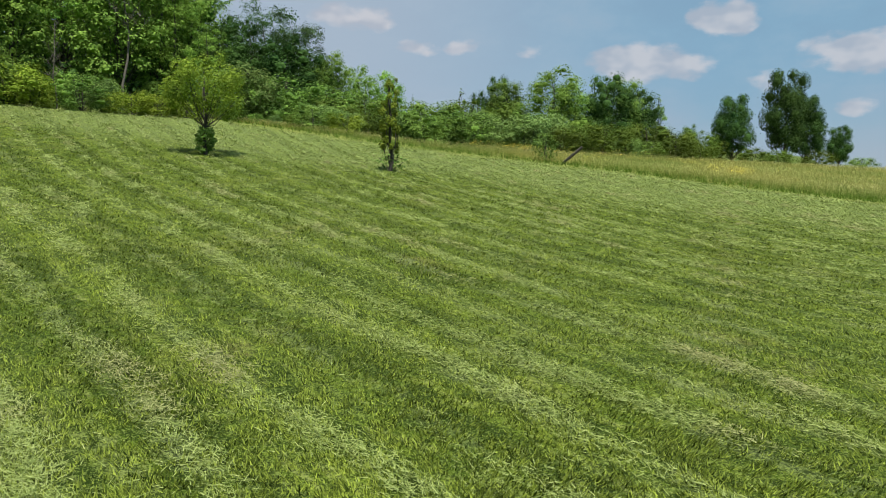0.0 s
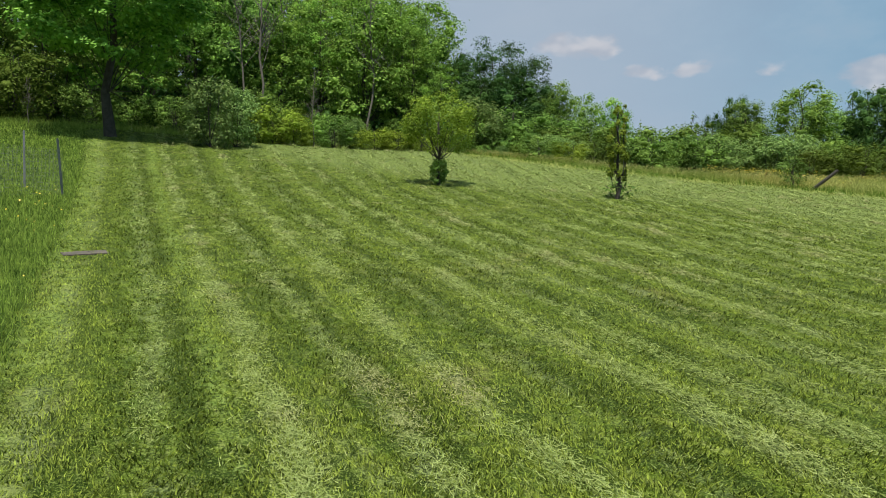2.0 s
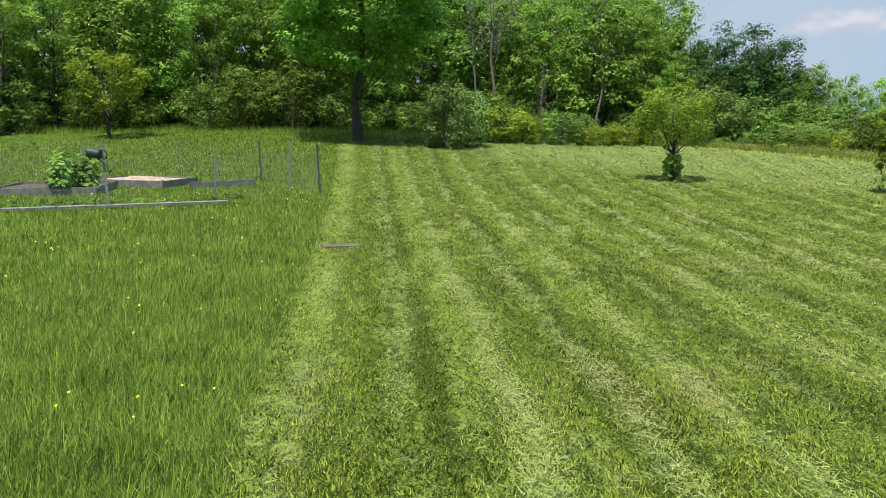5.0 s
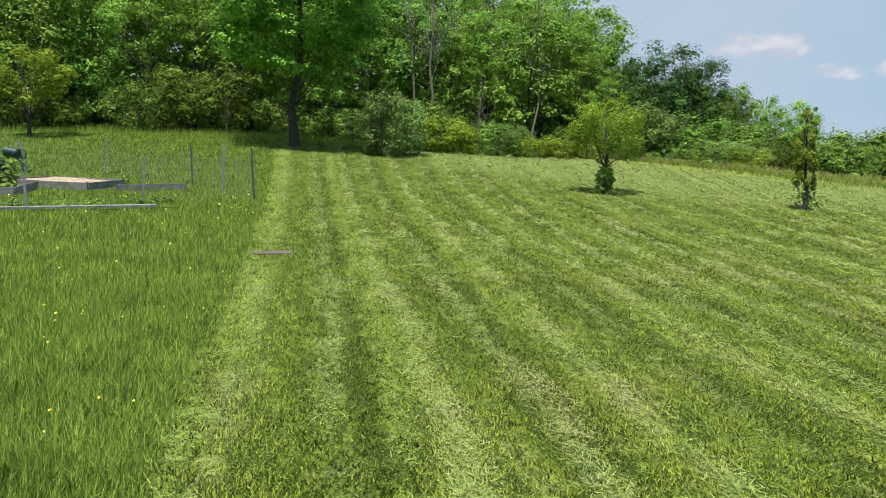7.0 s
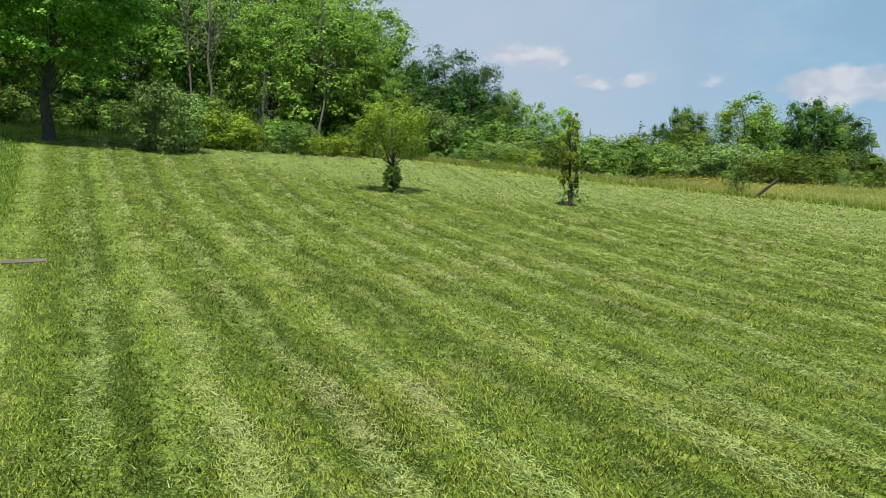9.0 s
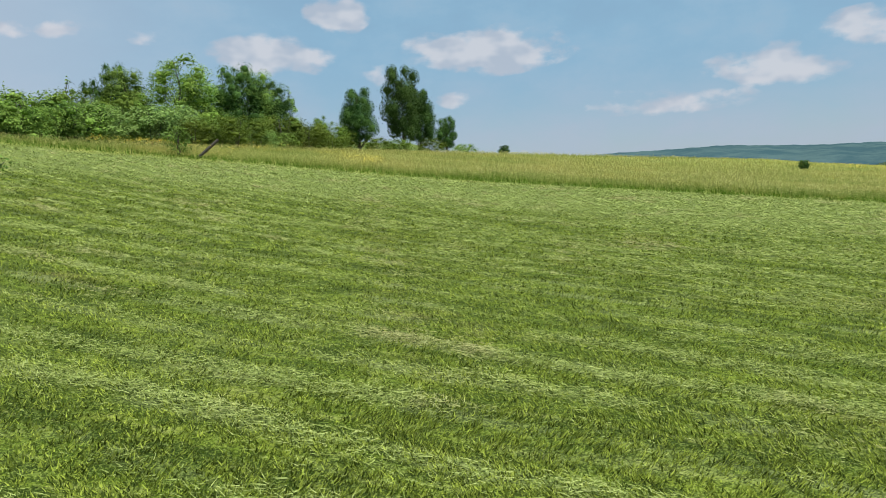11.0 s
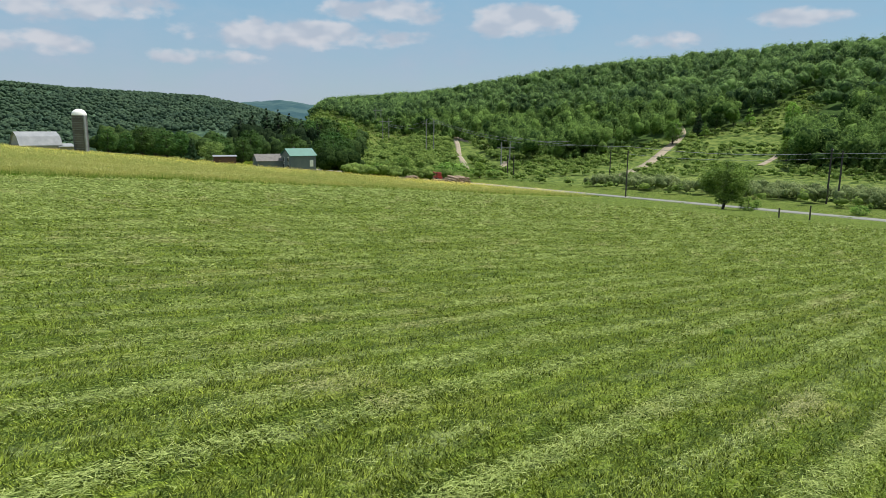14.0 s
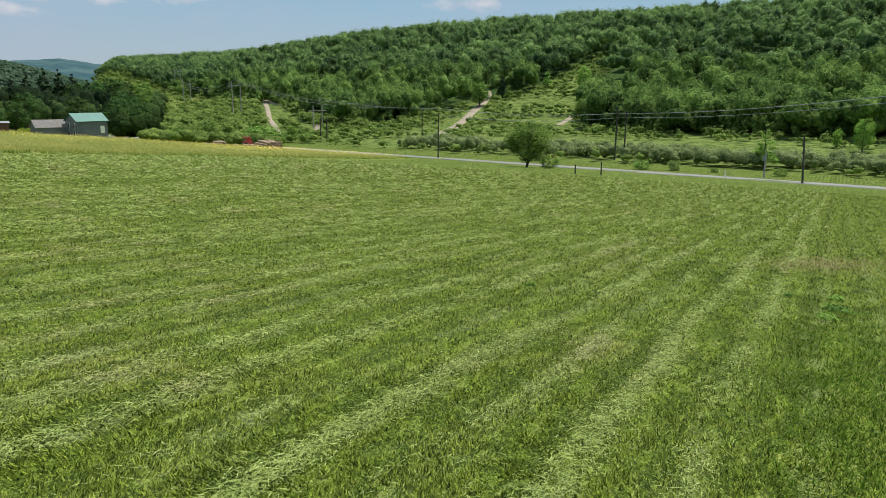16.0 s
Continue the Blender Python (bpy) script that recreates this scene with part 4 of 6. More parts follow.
def tall_grass():
    """A strip of taller, yellower grass at the foot of the wood."""
    rgn = np.random.default_rng(19)
    x, y, r = scatter(rgn, 60000, -80, -20, 40, 62, 0.0)
    s, u = UP[0] * x + UP[1] * y, mow_line(x, y)[0]
    keep = (s > 45.5 + rgn.normal(0, 0.7, len(x))) & (s < 51.5) & ((u < mow_edge(9.0)) | (s > 48.5))
    x, y = x[keep], y[keep]
    V, F = blades(rgn, x, y, rgn.uniform(0.25, 0.7, len(x)) * (0.6 + 0.8 * speckle(x, y, 0.5, 21)), rgn.uniform(0.02, 0.05, len(x)), rgn.uniform(0.1, 0.9, len(x)), rgn.uniform(0, 6.28, len(x)))
    stuff("tall_grass", raw("tall_grass", V, F, [grass_mat("tall_grass", "tall")]), "tall yellow-green grass along the foot of the wood", "grass")


tall_grass()


def hayfield():
    rgn = np.random.default_rng(12)
    x, y, r = scatter(rgn, 760000, -24, 128, 26, 330, 2.5)
    h = hay_side(x, y)
    q = x * ROAD_N[0] + y * ROAD_N[1]
    keep = (h > rgn.normal(0.25, 0.25, len(x))) & (q < ROAD_Q - 14) & (UP[0] * x + UP[1] * y < 51) & ((h < 60) | (rgn.uniform(0, 1, len(x)) < 0.6))
    x, y, r, h = x[keep], y[keep], r[keep], h[keep]
    n = len(x)
    k = np.maximum(1.0, r / 34.0)
    tall = rgn.uniform(0.4, 0.75, n) * np.clip(0.55 + h * 0.2, 0.5, 1.0) * (0.85 + 0.15 * np.sin(x * 0.4) * np.sin(y * 0.5))
    V, F = blades(rgn, x, y, tall * rgn.uniform(0.6, 1.0, n), rgn.uniform(0.013, 0.03, n) * k, rgn.uniform(0.1, 1.25, n), rgn.uniform(0, 6.28, n))
    # front blades are green, and darkened to stand for the hay's shaded face
    green = (h < rgn.uniform(0.3, 3.2, n)) & (rgn.uniform(0, 1, n) < 0.9)
    stuff("hay_grass", raw("hay_grass", V, F, [grass_mat("hay_grass", "hay"), grass_mat("edge_shade_grass", "weeds")], False, green), "tall standing hay at the edge of the lawn", "grass")
    pick = (h > 0.8) & (rgn.uniform(0, 1, n) < 0.16 + 0.4 * speckle(x, y, 0.15, 8) * np.clip(h / 3.0, 0, 1))
    x, y, k, tall = x[pick], y[pick], k[pick], tall[pick]
    V, F = blades(rgn, x, y, tall * 0.2, rgn.uniform(0.02, 0.04, len(x)) * k, 1.0, rgn.uniform(0, 6.28, len(x)), tall * rgn.uniform(0.55, 0.78, len(x)))
    stuff("hay_heads", raw("hay_heads", V, F, [grass_mat("hay_heads", "heads")]), "straw-coloured seed heads over the standing hay", "seed heads")
    # buttercups
    yellow, tr, bs, out = material("buttercup")
    geo = tr.nodes.new("ShaderNodeNewGeometry")
    tr.links.new(blend(tr, geo.outputs["Random Per Island"], (0.70, 0.52, 0.02), (0.80, 0.64, 0.05)), bs.inputs["Base Color"])
    bs.inputs["Roughness"].default_value = 0.35
    x, y, r = scatter(rgn, 260000, 2, 124, 34, 320, 1.9)
    h = hay_side(x, y)
    az = np.degrees(np.arctan2(x, y))
    q = x * ROAD_N[0] + y * ROAD_N[1]
    near = np.exp(-((h - 5) / 5.0) ** 2) * (az < 24) * step(0.4, 0.62, speckle(x, y, 0.4, 16)) * 1.5
    far = step(52, 62, az) * np.exp(-((r - 170 + 1.0 * (az - 60)) / 45.0) ** 2)
    strip = step(100, 110, az) * np.exp(-((h - 22) / 12.0) ** 2)
    prob = (0.65 * near + 0.3 * far + 0.8 * strip + 0.015) * (0.4 + 0.6 * (np.sin(x * 0.21 + y * 0.1) * np.sin(y * 0.27) > -0.2))
    keep = (rgn.uniform(0, 1, len(x)) < prob) & (h > 0.6) & (q < ROAD_Q - 16)
    x, y, r = x[keep], y[keep], r[keep]
    c = np.column_stack([x, y, land(x, y) + rgn.uniform(0.5, 0.72, len(x))])
    pieces = [leaves(rgn, c, np.tile((-0.2, -0.3, 1.0), (len(x), 1)), 0.021 * np.maximum(1.0, r / 60.0), 0.9)]
    # flowers in the near grass
    x, y, r = scatter(rgn, 240, -72, -47, 4.2, 24, 1.3)
    u, run = mow_line(x, y)
    keep = (u < -1.0) & (np.sin(x * 1.9 + 1) * np.sin(y * 2.3) > -0.1)
    x, y, r = x[keep], y[keep], r[keep]
    c = np.column_stack([x, y, land(x, y) + rgn.uniform(0.14, 0.22, len(x))])
    pieces.append(leaves(rgn, c, np.tile((0.3, -0.5, 1.0), (len(x), 1)), 0.0105 * np.maximum(1.0, r / 9.0), 0.9))
    V, F = joined(pieces)
    stuff("buttercups", raw("buttercups", V, F, [yellow]), "yellow buttercups in the hay and unmown grass", "flowers")




def clover():
    rgn = np.random.default_rng(15)
    pale, tr, bs, out = material("seed_heads")
    geo = tr.nodes.new("ShaderNodeNewGeometry")
    tr.links.new(blend(tr, geo.outputs["Random Per Island"], (0.5, 0.52, 0.42), (0.75, 0.74, 0.66)), bs.inputs["Base Color"])
    x, y, r = scatter(rgn, 5000, -74, -46, 30, 62, 0.4)
    u, run = mow_line(x, y)
    keep = (u < -3) & (UP[0] * x + UP[1] * y < 45) & (speckle(x, y, 0.3, 9) > 0.45)
    x, y, r = x[keep], y[keep], r[keep]
    c = np.column_stack([x, y, land(x, y) + rgn.uniform(0.15, 0.28, len(x))])
    V, F = leaves(rgn, c, np.tile((0.2, -0.4, 1.0), (len(x), 1)), 0.016 * np.maximum(1.0, r / 40.0), 0.9)
    stuff("clover", raw("clover", V, F, [pale]), "white clover heads in the unmown meadow", "flowers")


hayfield()
clover()


# ---- woods on the hills ----
def crowns(rgn, x, y, h, r, per, size, name, mat, label, lift=0.35, category="woods", sub=1, core=1.0, single=False):
    """Treetops as rounded lumps with leaves about them, joined."""
    z = land(x, y)
    n = len(x)
    half = h * (1 - lift) / 2
    mid = z + h - half
    lean = rgn.normal(0, 0.25, (n, 2)) * r[:, None]
    tri = [lumps(rgn, x, y, mid, r * rgn.uniform(0.75, 0.95, n) * core, half * 0.85 * core, sub), lumps(rgn, x + lean[:, 0] * 2.6, y + lean[:, 1] * 2.6, mid - half * rgn.uniform(-0.1, 0.5, n), r * 0.75 * core, half * 0.55 * core, 1)]
    d = rgn.normal(0, 1, (n, per, 3))
    d[:, :, 2] = np.abs(d[:, :, 2]) * 1.1 - 0.5
    d /= np.linalg.norm(d, axis=2)[:, :, None]
    rad = rgn.uniform(0.85 * core, 0.92, (n, per, 1))
    C = d * rad * np.stack([r, r, half], -1)[:, None, :] + np.column_stack([x, y, mid])[:, None, :]
    N = d * 0.7 + (0, 0, 0.55)
    if single or category == "brush":
        tri = tri[:1]
    V, F = leaves(rgn, C.reshape(-1, 3), N.reshape(-1, 3), np.repeat(size, per), 0.75, 0.35)
    quads = np.concatenate([F[:, [0, 1, 2]], F[:, [0, 2, 3]]])
    V, F = joined(tri + [(V, quads)])
    return stuff(name, raw(name, V, F, [mat], True), label, category)


def hill_woods():
    rgn = np.random.default_rng(21)
    n = 52000
    p, w = rgn.uniform(-20, 880, n), rgn.uniform(60, 345, n)
    q = ROAD_Q + w
    x, y = p * ROAD_T[0] + q * ROAD_N[0], p * ROAD_T[1] + q * ROAD_N[1]
    bearing = np.degrees(np.arctan2(x, y))
    keep = (w > wood_foot(p) + rgn.normal(0, 5, n)) & (bearing < 162) & (bearing > 97.0 + rgn.uniform(0, 1.2, n))
    x, y, w = x[keep], y[keep], w[keep]
    # thin to a spacing
    cell = {}
    order = rgn.permutation(len(x))
    chosen = []
    for i in order:
        s = 4.2 if w[i] < 165 else 5.4
        key = (int(x[i] // s), int(y[i] // s))
        if key not in cell:
            cell[key] = 1
            chosen.append(i)
    ch = np.array(chosen)
    x, y, w = x[ch], y[ch], w[ch]
    front = w < 165
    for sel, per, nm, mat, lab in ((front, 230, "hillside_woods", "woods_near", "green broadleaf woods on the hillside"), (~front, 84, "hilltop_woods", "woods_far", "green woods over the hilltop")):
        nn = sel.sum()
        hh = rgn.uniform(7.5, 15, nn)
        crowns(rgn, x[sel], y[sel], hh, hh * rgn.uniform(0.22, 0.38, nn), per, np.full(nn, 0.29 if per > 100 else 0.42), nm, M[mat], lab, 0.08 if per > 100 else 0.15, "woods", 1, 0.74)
    # young trees and bushes closing the wood's foot
    n = 9000
    p = rgn.uniform(-20, 420, n)
    w = wood_foot(p) + rgn.uniform(-4, 13, n)
    x, y = p * ROAD_T[0] + (ROAD_Q + w) * ROAD_N[0], p * ROAD_T[1] + (ROAD_Q + w) * ROAD_N[1]
    first = np.unique(np.stack([x // 2.8, y // 2.8], 1), axis=0, return_index=True)[1]
    first = first[((p[first] < 96) | (p[first] > 168)) & (np.degrees(np.arctan2(x[first], y[first])) < 162)]
    hh = rgn.uniform(2.5, 7.5, len(first))
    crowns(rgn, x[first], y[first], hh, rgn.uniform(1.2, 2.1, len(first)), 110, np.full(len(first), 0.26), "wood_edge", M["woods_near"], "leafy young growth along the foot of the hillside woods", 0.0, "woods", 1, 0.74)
    # hill behind the farm
    n = 15000
    a = rgn.uniform(59, 103, n)
    r = 1620 - 1000 * rgn.uniform(0, 1, n) ** 1.2
    x, y = r * np.sin(np.radians(a)), r * np.cos(np.radians(a))
    open_field = (np.abs(a - 76.6) < 2.4) & (np.abs(r - 1330) < 28)
    q = x * ROAD_N[0] + y * ROAD_N[1]
    keep = ~open_field & ((q < ROAD_Q + 120) | (x * ROAD_T[0] + y * ROAD_T[1] > 900))
    x, y = x[keep], y[keep]
    nn = len(x)
    hh = rgn.uniform(5, 9, nn)
    crowns(rgn, x, y, hh, hh * 0.55, 1, np.full(nn, 1.2), "distant_woods", M["woods_distant_haze"], "wooded hill behind the farm", 0.1, single=True)


hill_woods()


def farm_woods():
    rgn = np.random.default_rng(22)
    for n, a0, a1, r0, r1, h0, h1, rr, nm, mat, lab in ((150, 90.8, 97.2, 300, 400, 11, 18, 0.2, "pine_wood", "pine_leaf", "dark pine wood behind the farm"),
                                                        (260, 82, 101, 290, 420, 8, 13, 0.32, "farm_wood", "farm_leaf", "broadleaf wood behind the farm"),
                                                        (22, 97.6, 100.4, 212, 240, 5, 8, 0.4, "farm_thicket", "thicket_leaf", "dark leafy thicket beside the house"),
                                                        (150, 100, 110, 178, 225, 1.6, 3.6, 0.6, "scrub", "brush_leaf", "green scrub between the house and the log piles")):
        a, r = rgn.uniform(a0, a1, n), rgn.uniform(r0, r1, n)
        x, y = r * np.sin(np.radians(a)), r * np.cos(np.radians(a))
        hh = rgn.uniform(h0, h1, n)
        crowns(rgn, x, y, hh, hh * rr * rgn.uniform(0.8, 1.2, n), 50, np.full(n, 0.32), nm, M[mat], lab, 0.05, "woods", 2)


M["pine_leaf"] = woods_mat("pine_leaf", (0.012, 0.03, 0.012), (0.05, 0.085, 0.035), 1.2)
M["farm_leaf"] = woods_mat("farm_leaf", (0.03, 0.065, 0.022), (0.13, 0.21, 0.06), 1.2)
M["thicket_leaf"] = woods_mat("thicket_leaf", (0.018, 0.045, 0.012), (0.085, 0.145, 0.035), 1.4)
farm_woods()


def brush():
    rgn = np.random.default_rng(31)
    n = 46000
    p, w = rgn.uniform(-25, 760, n), rgn.uniform(14, 345, n)
    q = ROAD_Q + w
    x, y = p * ROAD_T[0] + q * ROAD_N[0], p * ROAD_T[1] + q * ROAD_N[1]
    clump = np.sin(x * 0.09 + 1.0) * np.sin(y * 0.11) + 0.6 * np.sin(x * 0.23) * np.sin(y * 0.19 + 2)
    belt = (w > 17) & (w < 34) & (p < 125)
    lane = (w > 36) & (w < 62) & (p < 110)
    tracks = np.hypot(x - 215, y + 148) < 7
    keep = (w < wood_foot(p) + 6) & ((clump > -0.4) | (p > 150)) & ~lane & ~belt & ~tracks & (rgn.uniform(0, 1, n) < np.where(p > 330, 0.2, 0.9))
    for line in (((181, -113), (251, -187)), ((235, -98), (384, -128)), ((228, -82), (365, -124))):
        (x0, y0), (x1, y1) = line
        dx, dy = x1 - x0, y1 - y0
        t = np.clip(((x - x0) * dx + (y - y0) * dy) / (dx * dx + dy * dy), 0, 1)
        keep &= np.hypot(x - x0 - t * dx, y - y0 - t * dy) > 3.4
    keep &= np.degrees(np.arctan2(x, y)) > 96.0
    hh = (0.7 + 2.9 * rgn.uniform(0, 1, n) ** 1.8) * np.where(p > 190, 1.5, 1.0) * np.where(p > 420, 1.5, 1.0)
    crowns(rgn, x[keep], y[keep], hh[keep], hh[keep] * rgn.uniform(0.6, 0.95, keep.sum()), 15, 0.09 * hh[keep] + 0.08, "brush", M["brush_leaf"], "green scrub growing over the cleared slope", 0.0, "brush", 1, 0.55)
    n = 420
    p, w = rgn.uniform(-30, 118, n), rgn.uniform(19, 33, n)
    q = ROAD_Q + w
    x, y = p * ROAD_T[0] + q * ROAD_N[0], p * ROAD_T[1] + q * ROAD_N[1]
    hh = rgn.uniform(2.6, 4.6, n)
    crowns(rgn, x, y, hh, hh * 0.42, 130, np.full(n, 0.14), "willow_thicket", M["willow_leaf"], "grey-green willow thicket across the road", 0.0, "thicket", 1, 0.7)


brush()


def weeds():
    rgn = np.random.default_rng(44)
    # dry grass on a scraped spot
    n = 2600
    x, y = 6.5 + rgn.normal(0, 0.4, n), -13.0 + rgn.normal(0, 0.9, n)
    dry, tr, bs, out = material("dry_grass")
    geo = tr.nodes.new("ShaderNodeNewGeometry")
    tr.links.new(blend(tr, geo.outputs["Random Per Island"], (0.17, 0.135, 0.05), (0.40, 0.33, 0.15)), bs.inputs["Base Color"])
    bs.inputs["Roughness"].default_value = 0.9
    V, F = blades(rgn, x, y, rgn.uniform(0.04, 0.09, n), rgn.uniform(0.007, 0.013, n), 1.2, rgn.uniform(0, 6.28, n), rgn.uniform(0.01, 0.04, n))
    stuff("dry_grass", raw("dry_grass", V, F, [dry]), "brown dry grass on a scraped patch of the lawn", "grass")
    for x, y, w, h in ((4.11, -8.83, 0.22, 0.09), (4.88, -9.09, 0.08, 0.06), (5.6, -8.94, 0.06, 0.05), (6.56, -5.95, 0.08, 0.06), (4.5, -9.6, 0.12, 0.07), (3.9, -8.2, 0.15, 0.07)):
        ob = thing("weed", pose(x, y, float(land(x, y))), "dark green leafy weed standing in the mown lawn", "weed", "weeds in the lawn")
        n = 260
        d = rgn.normal(0, 1, (n, 3))
        d[:, 2] = np.abs(d[:, 2])
        d /= np.linalg.norm(d, axis=1)[:, None]
        V, F = leaves(rgn, d * rgn.uniform(0.3, 1.0, (n, 1)) * (w, w, h), d + (0, 0, 0.5), np.full(n, 0.02), 0.6)
        tagged(part("leaf_cluster", raw("leaf_cluster", V, F, [M["leaf_mid"]]), None, ob), kind="stuff")
        V, F = joined([tube([(0, 0, -0.01), (math.cos(k) * w * 0.4, math.sin(k) * w * 0.4, h * 0.8)], [0.004, 0.002], 4) for k in range(6)])
        part("stem", raw("stem", V, F, [M["leaf_mid"]]), None, ob)


weeds()

# ---- trees of the wood and the hedge ----
KINDS = {
    "maple": tree_meshes(1, 17, 4.8, 1.0, 0.24, 15500, 0.115, 78, M["leaf_spring"], tight=0.6, tall=0.5, full=0.35),
    "ash": tree_meshes(2, 18, 4.6, 2.0, 0.22, 14000, 0.115, 72, M["leaf_mid"], tight=0.6, tall=0.5, full=0.35),
    "elm": tree_meshes(3, 12, 4.0, 0.8, 0.22, 13500, 0.125, 40, M["leaf_dark"], full=0.85, core=0.42),
    "aspen": tree_meshes(4, 9, 2.0, 0.6, 0.10, 5200, 0.095, 28, M["leaf_spring"], "cone", core=0.34),
    "oak": tree_meshes(5, 11, 3.7, 1.2, 0.22, 12500, 0.125, 38, M["leaf_mid"], tight=0.95, full=0.85, core=0.42),
    "field_oak": tree_meshes(13, 11, 3.9, 1.5, 0.3, 18000, 0.135, 24, M["leaf_dark"], tight=1.0, full=0.9, core=0.5),
    "lime": tree_meshes(10, 12, 3.3, 0.6, 0.2, 12500, 0.11, 40, M["leaf_spring"], "round", tight=0.95, core=0.34),
    "sumac": tree_meshes(11, 12, 3.4, 1.6, 0.16, 11000, 0.095, 30, M["leaf_dark"], "vase", tight=0.9, full=0.35),
    "shrub": tree_meshes(6, 3.0, 1.9, 0.0, 0.05, 4600, 0.064, 24, M["leaf_mid"], stems=3, tight=0.9, core=0.34),
    "shrub_light": tree_meshes(7, 2.4, 1.7, 0.0, 0.05, 4000, 0.062, 22, M["leaf_yellow"], stems=3, tight=0.9, core=0.34),
    "shrub_olive": tree_meshes(12, 3.0, 2.0, 0.0, 0.05, 4600, 0.064, 24, M["leaf_olive"], stems=3, tight=0.9, core=0.34),
    "shrub_grey": tree_meshes(8, 4.6, 2.2, 0.1, 0.06, 3400, 0.115, 24, M["leaf_grey"], stems=4),
    "spruce": tree_meshes(9, 12, 3.0, 0.3, 0.18, 4200, 0.3, 44, M["conifer"], "cone"),
}
LABELS = {
    "maple": ("leafy green maple at the edge of the wood", "tree"),
    "ash": ("tall green ash standing in the wood", "tree"),
    "elm": ("dark green elm with a ragged crown", "tree"),
    "aspen": ("slender bright green young tree in the hedgerow", "tree"),
    "oak": ("broad green tree with a rounded crown", "tree"),
    "field_oak": ("dense dark green oak standing alone by the hay", "tree"),
    "lime": ("full bright green tree in the hedgerow", "tree"),
    "sumac": ("sparse dark tree with a wispy open crown", "tree"),
    "shrub": ("dense green shrub with many stems", "shrub"),
    "shrub_light": ("low yellow-green shrub in the grass", "shrub"),
    "shrub_olive": ("spreading olive-green shrub in the hedgerow", "shrub"),
    "shrub_grey": ("tall grey-green bush with fine leaves", "shrub"),
    "spruce": ("dark green spruce with drooping branches", "tree"),
}
FIRST = {}
HEIGHT = {"maple": 17, "ash": 18, "elm": 12, "aspen": 9, "oak": 11, "field_oak": 11, "lime": 12, "sumac": 12, "shrub": 3.0, "shrub_light": 2.4, "shrub_olive": 3.0, "shrub_grey": 4.6, "spruce": 12}


def plant(kind, az, d, h, wide=1.0, group=""):
    g = at(az, d)
    k = h / HEIGHT[kind]
    m = pose(g.x, g.y, g.z - 0.05, 0, 0, (az * 37.0 + d * 11.0) % 360)
    if kind not in FIRST:
        label, cat = LABELS[kind]
        ob = FIRST[kind] = tree_thing("tree" if cat == "tree" else "shrub", KINDS[kind], m, label, cat, group or ("trees of the wood and hedgerow" if cat == "tree" else "shrubs of the hedgerow"))
    else:
        ob = copy_thing(FIRST[kind], m)
    ob.scale = (k * wide, k * wide, k)
    return ob


def top(az, d, el):
    """Height of a tree whose top stands el degrees above the eye."""
    return max(0.8, d * math.tan(radians(el)) + EYE - at(az, d).z)


rng = random.Random(5)
# wood above the lawn
for row, (d0, kinds) in enumerate(((61, ("maple", "maple", "oak", "lime")), (68, ("ash", "maple", "ash")), (78, ("ash", "ash", "maple")))):
    az = -80.0 + row * 1.7
    while az < -20 + row * 0.5:
        k = kinds[rng.randrange(len(kinds))]
        plant(k, az, d0 + rng.uniform(-2, 2), rng.uniform(11, 15) + row * 3.0)
        az += rng.uniform(2.9, 4.2) * (1.0 if row < 2 else 1.7)
az = -78.0
while az < -20:
    plant(rng.choice(("shrub", "shrub", "shrub", "shrub_olive")), az, 58.0 + rng.uniform(-1, 1.5), rng.uniform(1.6, 3.4))
    az += rng.uniform(2.4, 4.6)


def undergrowth():
    rgn = np.random.default_rng(33)
    n = 1300
    az, d = np.radians(rgn.uniform(-82, -18, n)), rgn.uniform(59.5, 100, n)
    x, y = d * np.sin(az), d * np.cos(az)
    hh = rgn.uniform(1.2, 4.2, n) * (1 + 0.02 * (d - 60))
    per = 70
    v = rgn.normal(0, 1, (n, per, 3))
    v /= np.linalg.norm(v, axis=2)[:, :, None]
    c = v * rgn.uniform(0.4, 1.0, (n, per, 1)) * np.stack([hh * 0.55, hh * 0.55, hh * 0.5], -1)[:, None, :] + np.column_stack([x, y, land(x, y) + hh * 0.48])[:, None, :]
    V, F = leaves(rgn, c.reshape(-1, 3), (v * 0.7 + (0, 0, 0.4)).reshape(-1, 3), np.repeat(0.15 + 0.03 * hh, per), 0.65)
    # loose leaves without trunks, coloured dark as the wood's shade, close sky gaps
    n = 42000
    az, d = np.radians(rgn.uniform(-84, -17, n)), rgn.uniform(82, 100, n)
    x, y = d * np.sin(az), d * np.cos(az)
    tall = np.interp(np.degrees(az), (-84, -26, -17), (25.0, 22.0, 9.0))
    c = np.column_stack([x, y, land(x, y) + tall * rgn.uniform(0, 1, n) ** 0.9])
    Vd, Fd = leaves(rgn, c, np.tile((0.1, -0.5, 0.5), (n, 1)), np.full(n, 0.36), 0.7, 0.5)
    stuff("deep_wood", raw("deep_wood", Vd, Fd, [M["leaf_dark"]]), "curtain of dark leaves standing in for the wood's shaded depth", "woods")
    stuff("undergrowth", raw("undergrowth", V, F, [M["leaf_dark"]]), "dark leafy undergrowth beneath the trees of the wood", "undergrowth")


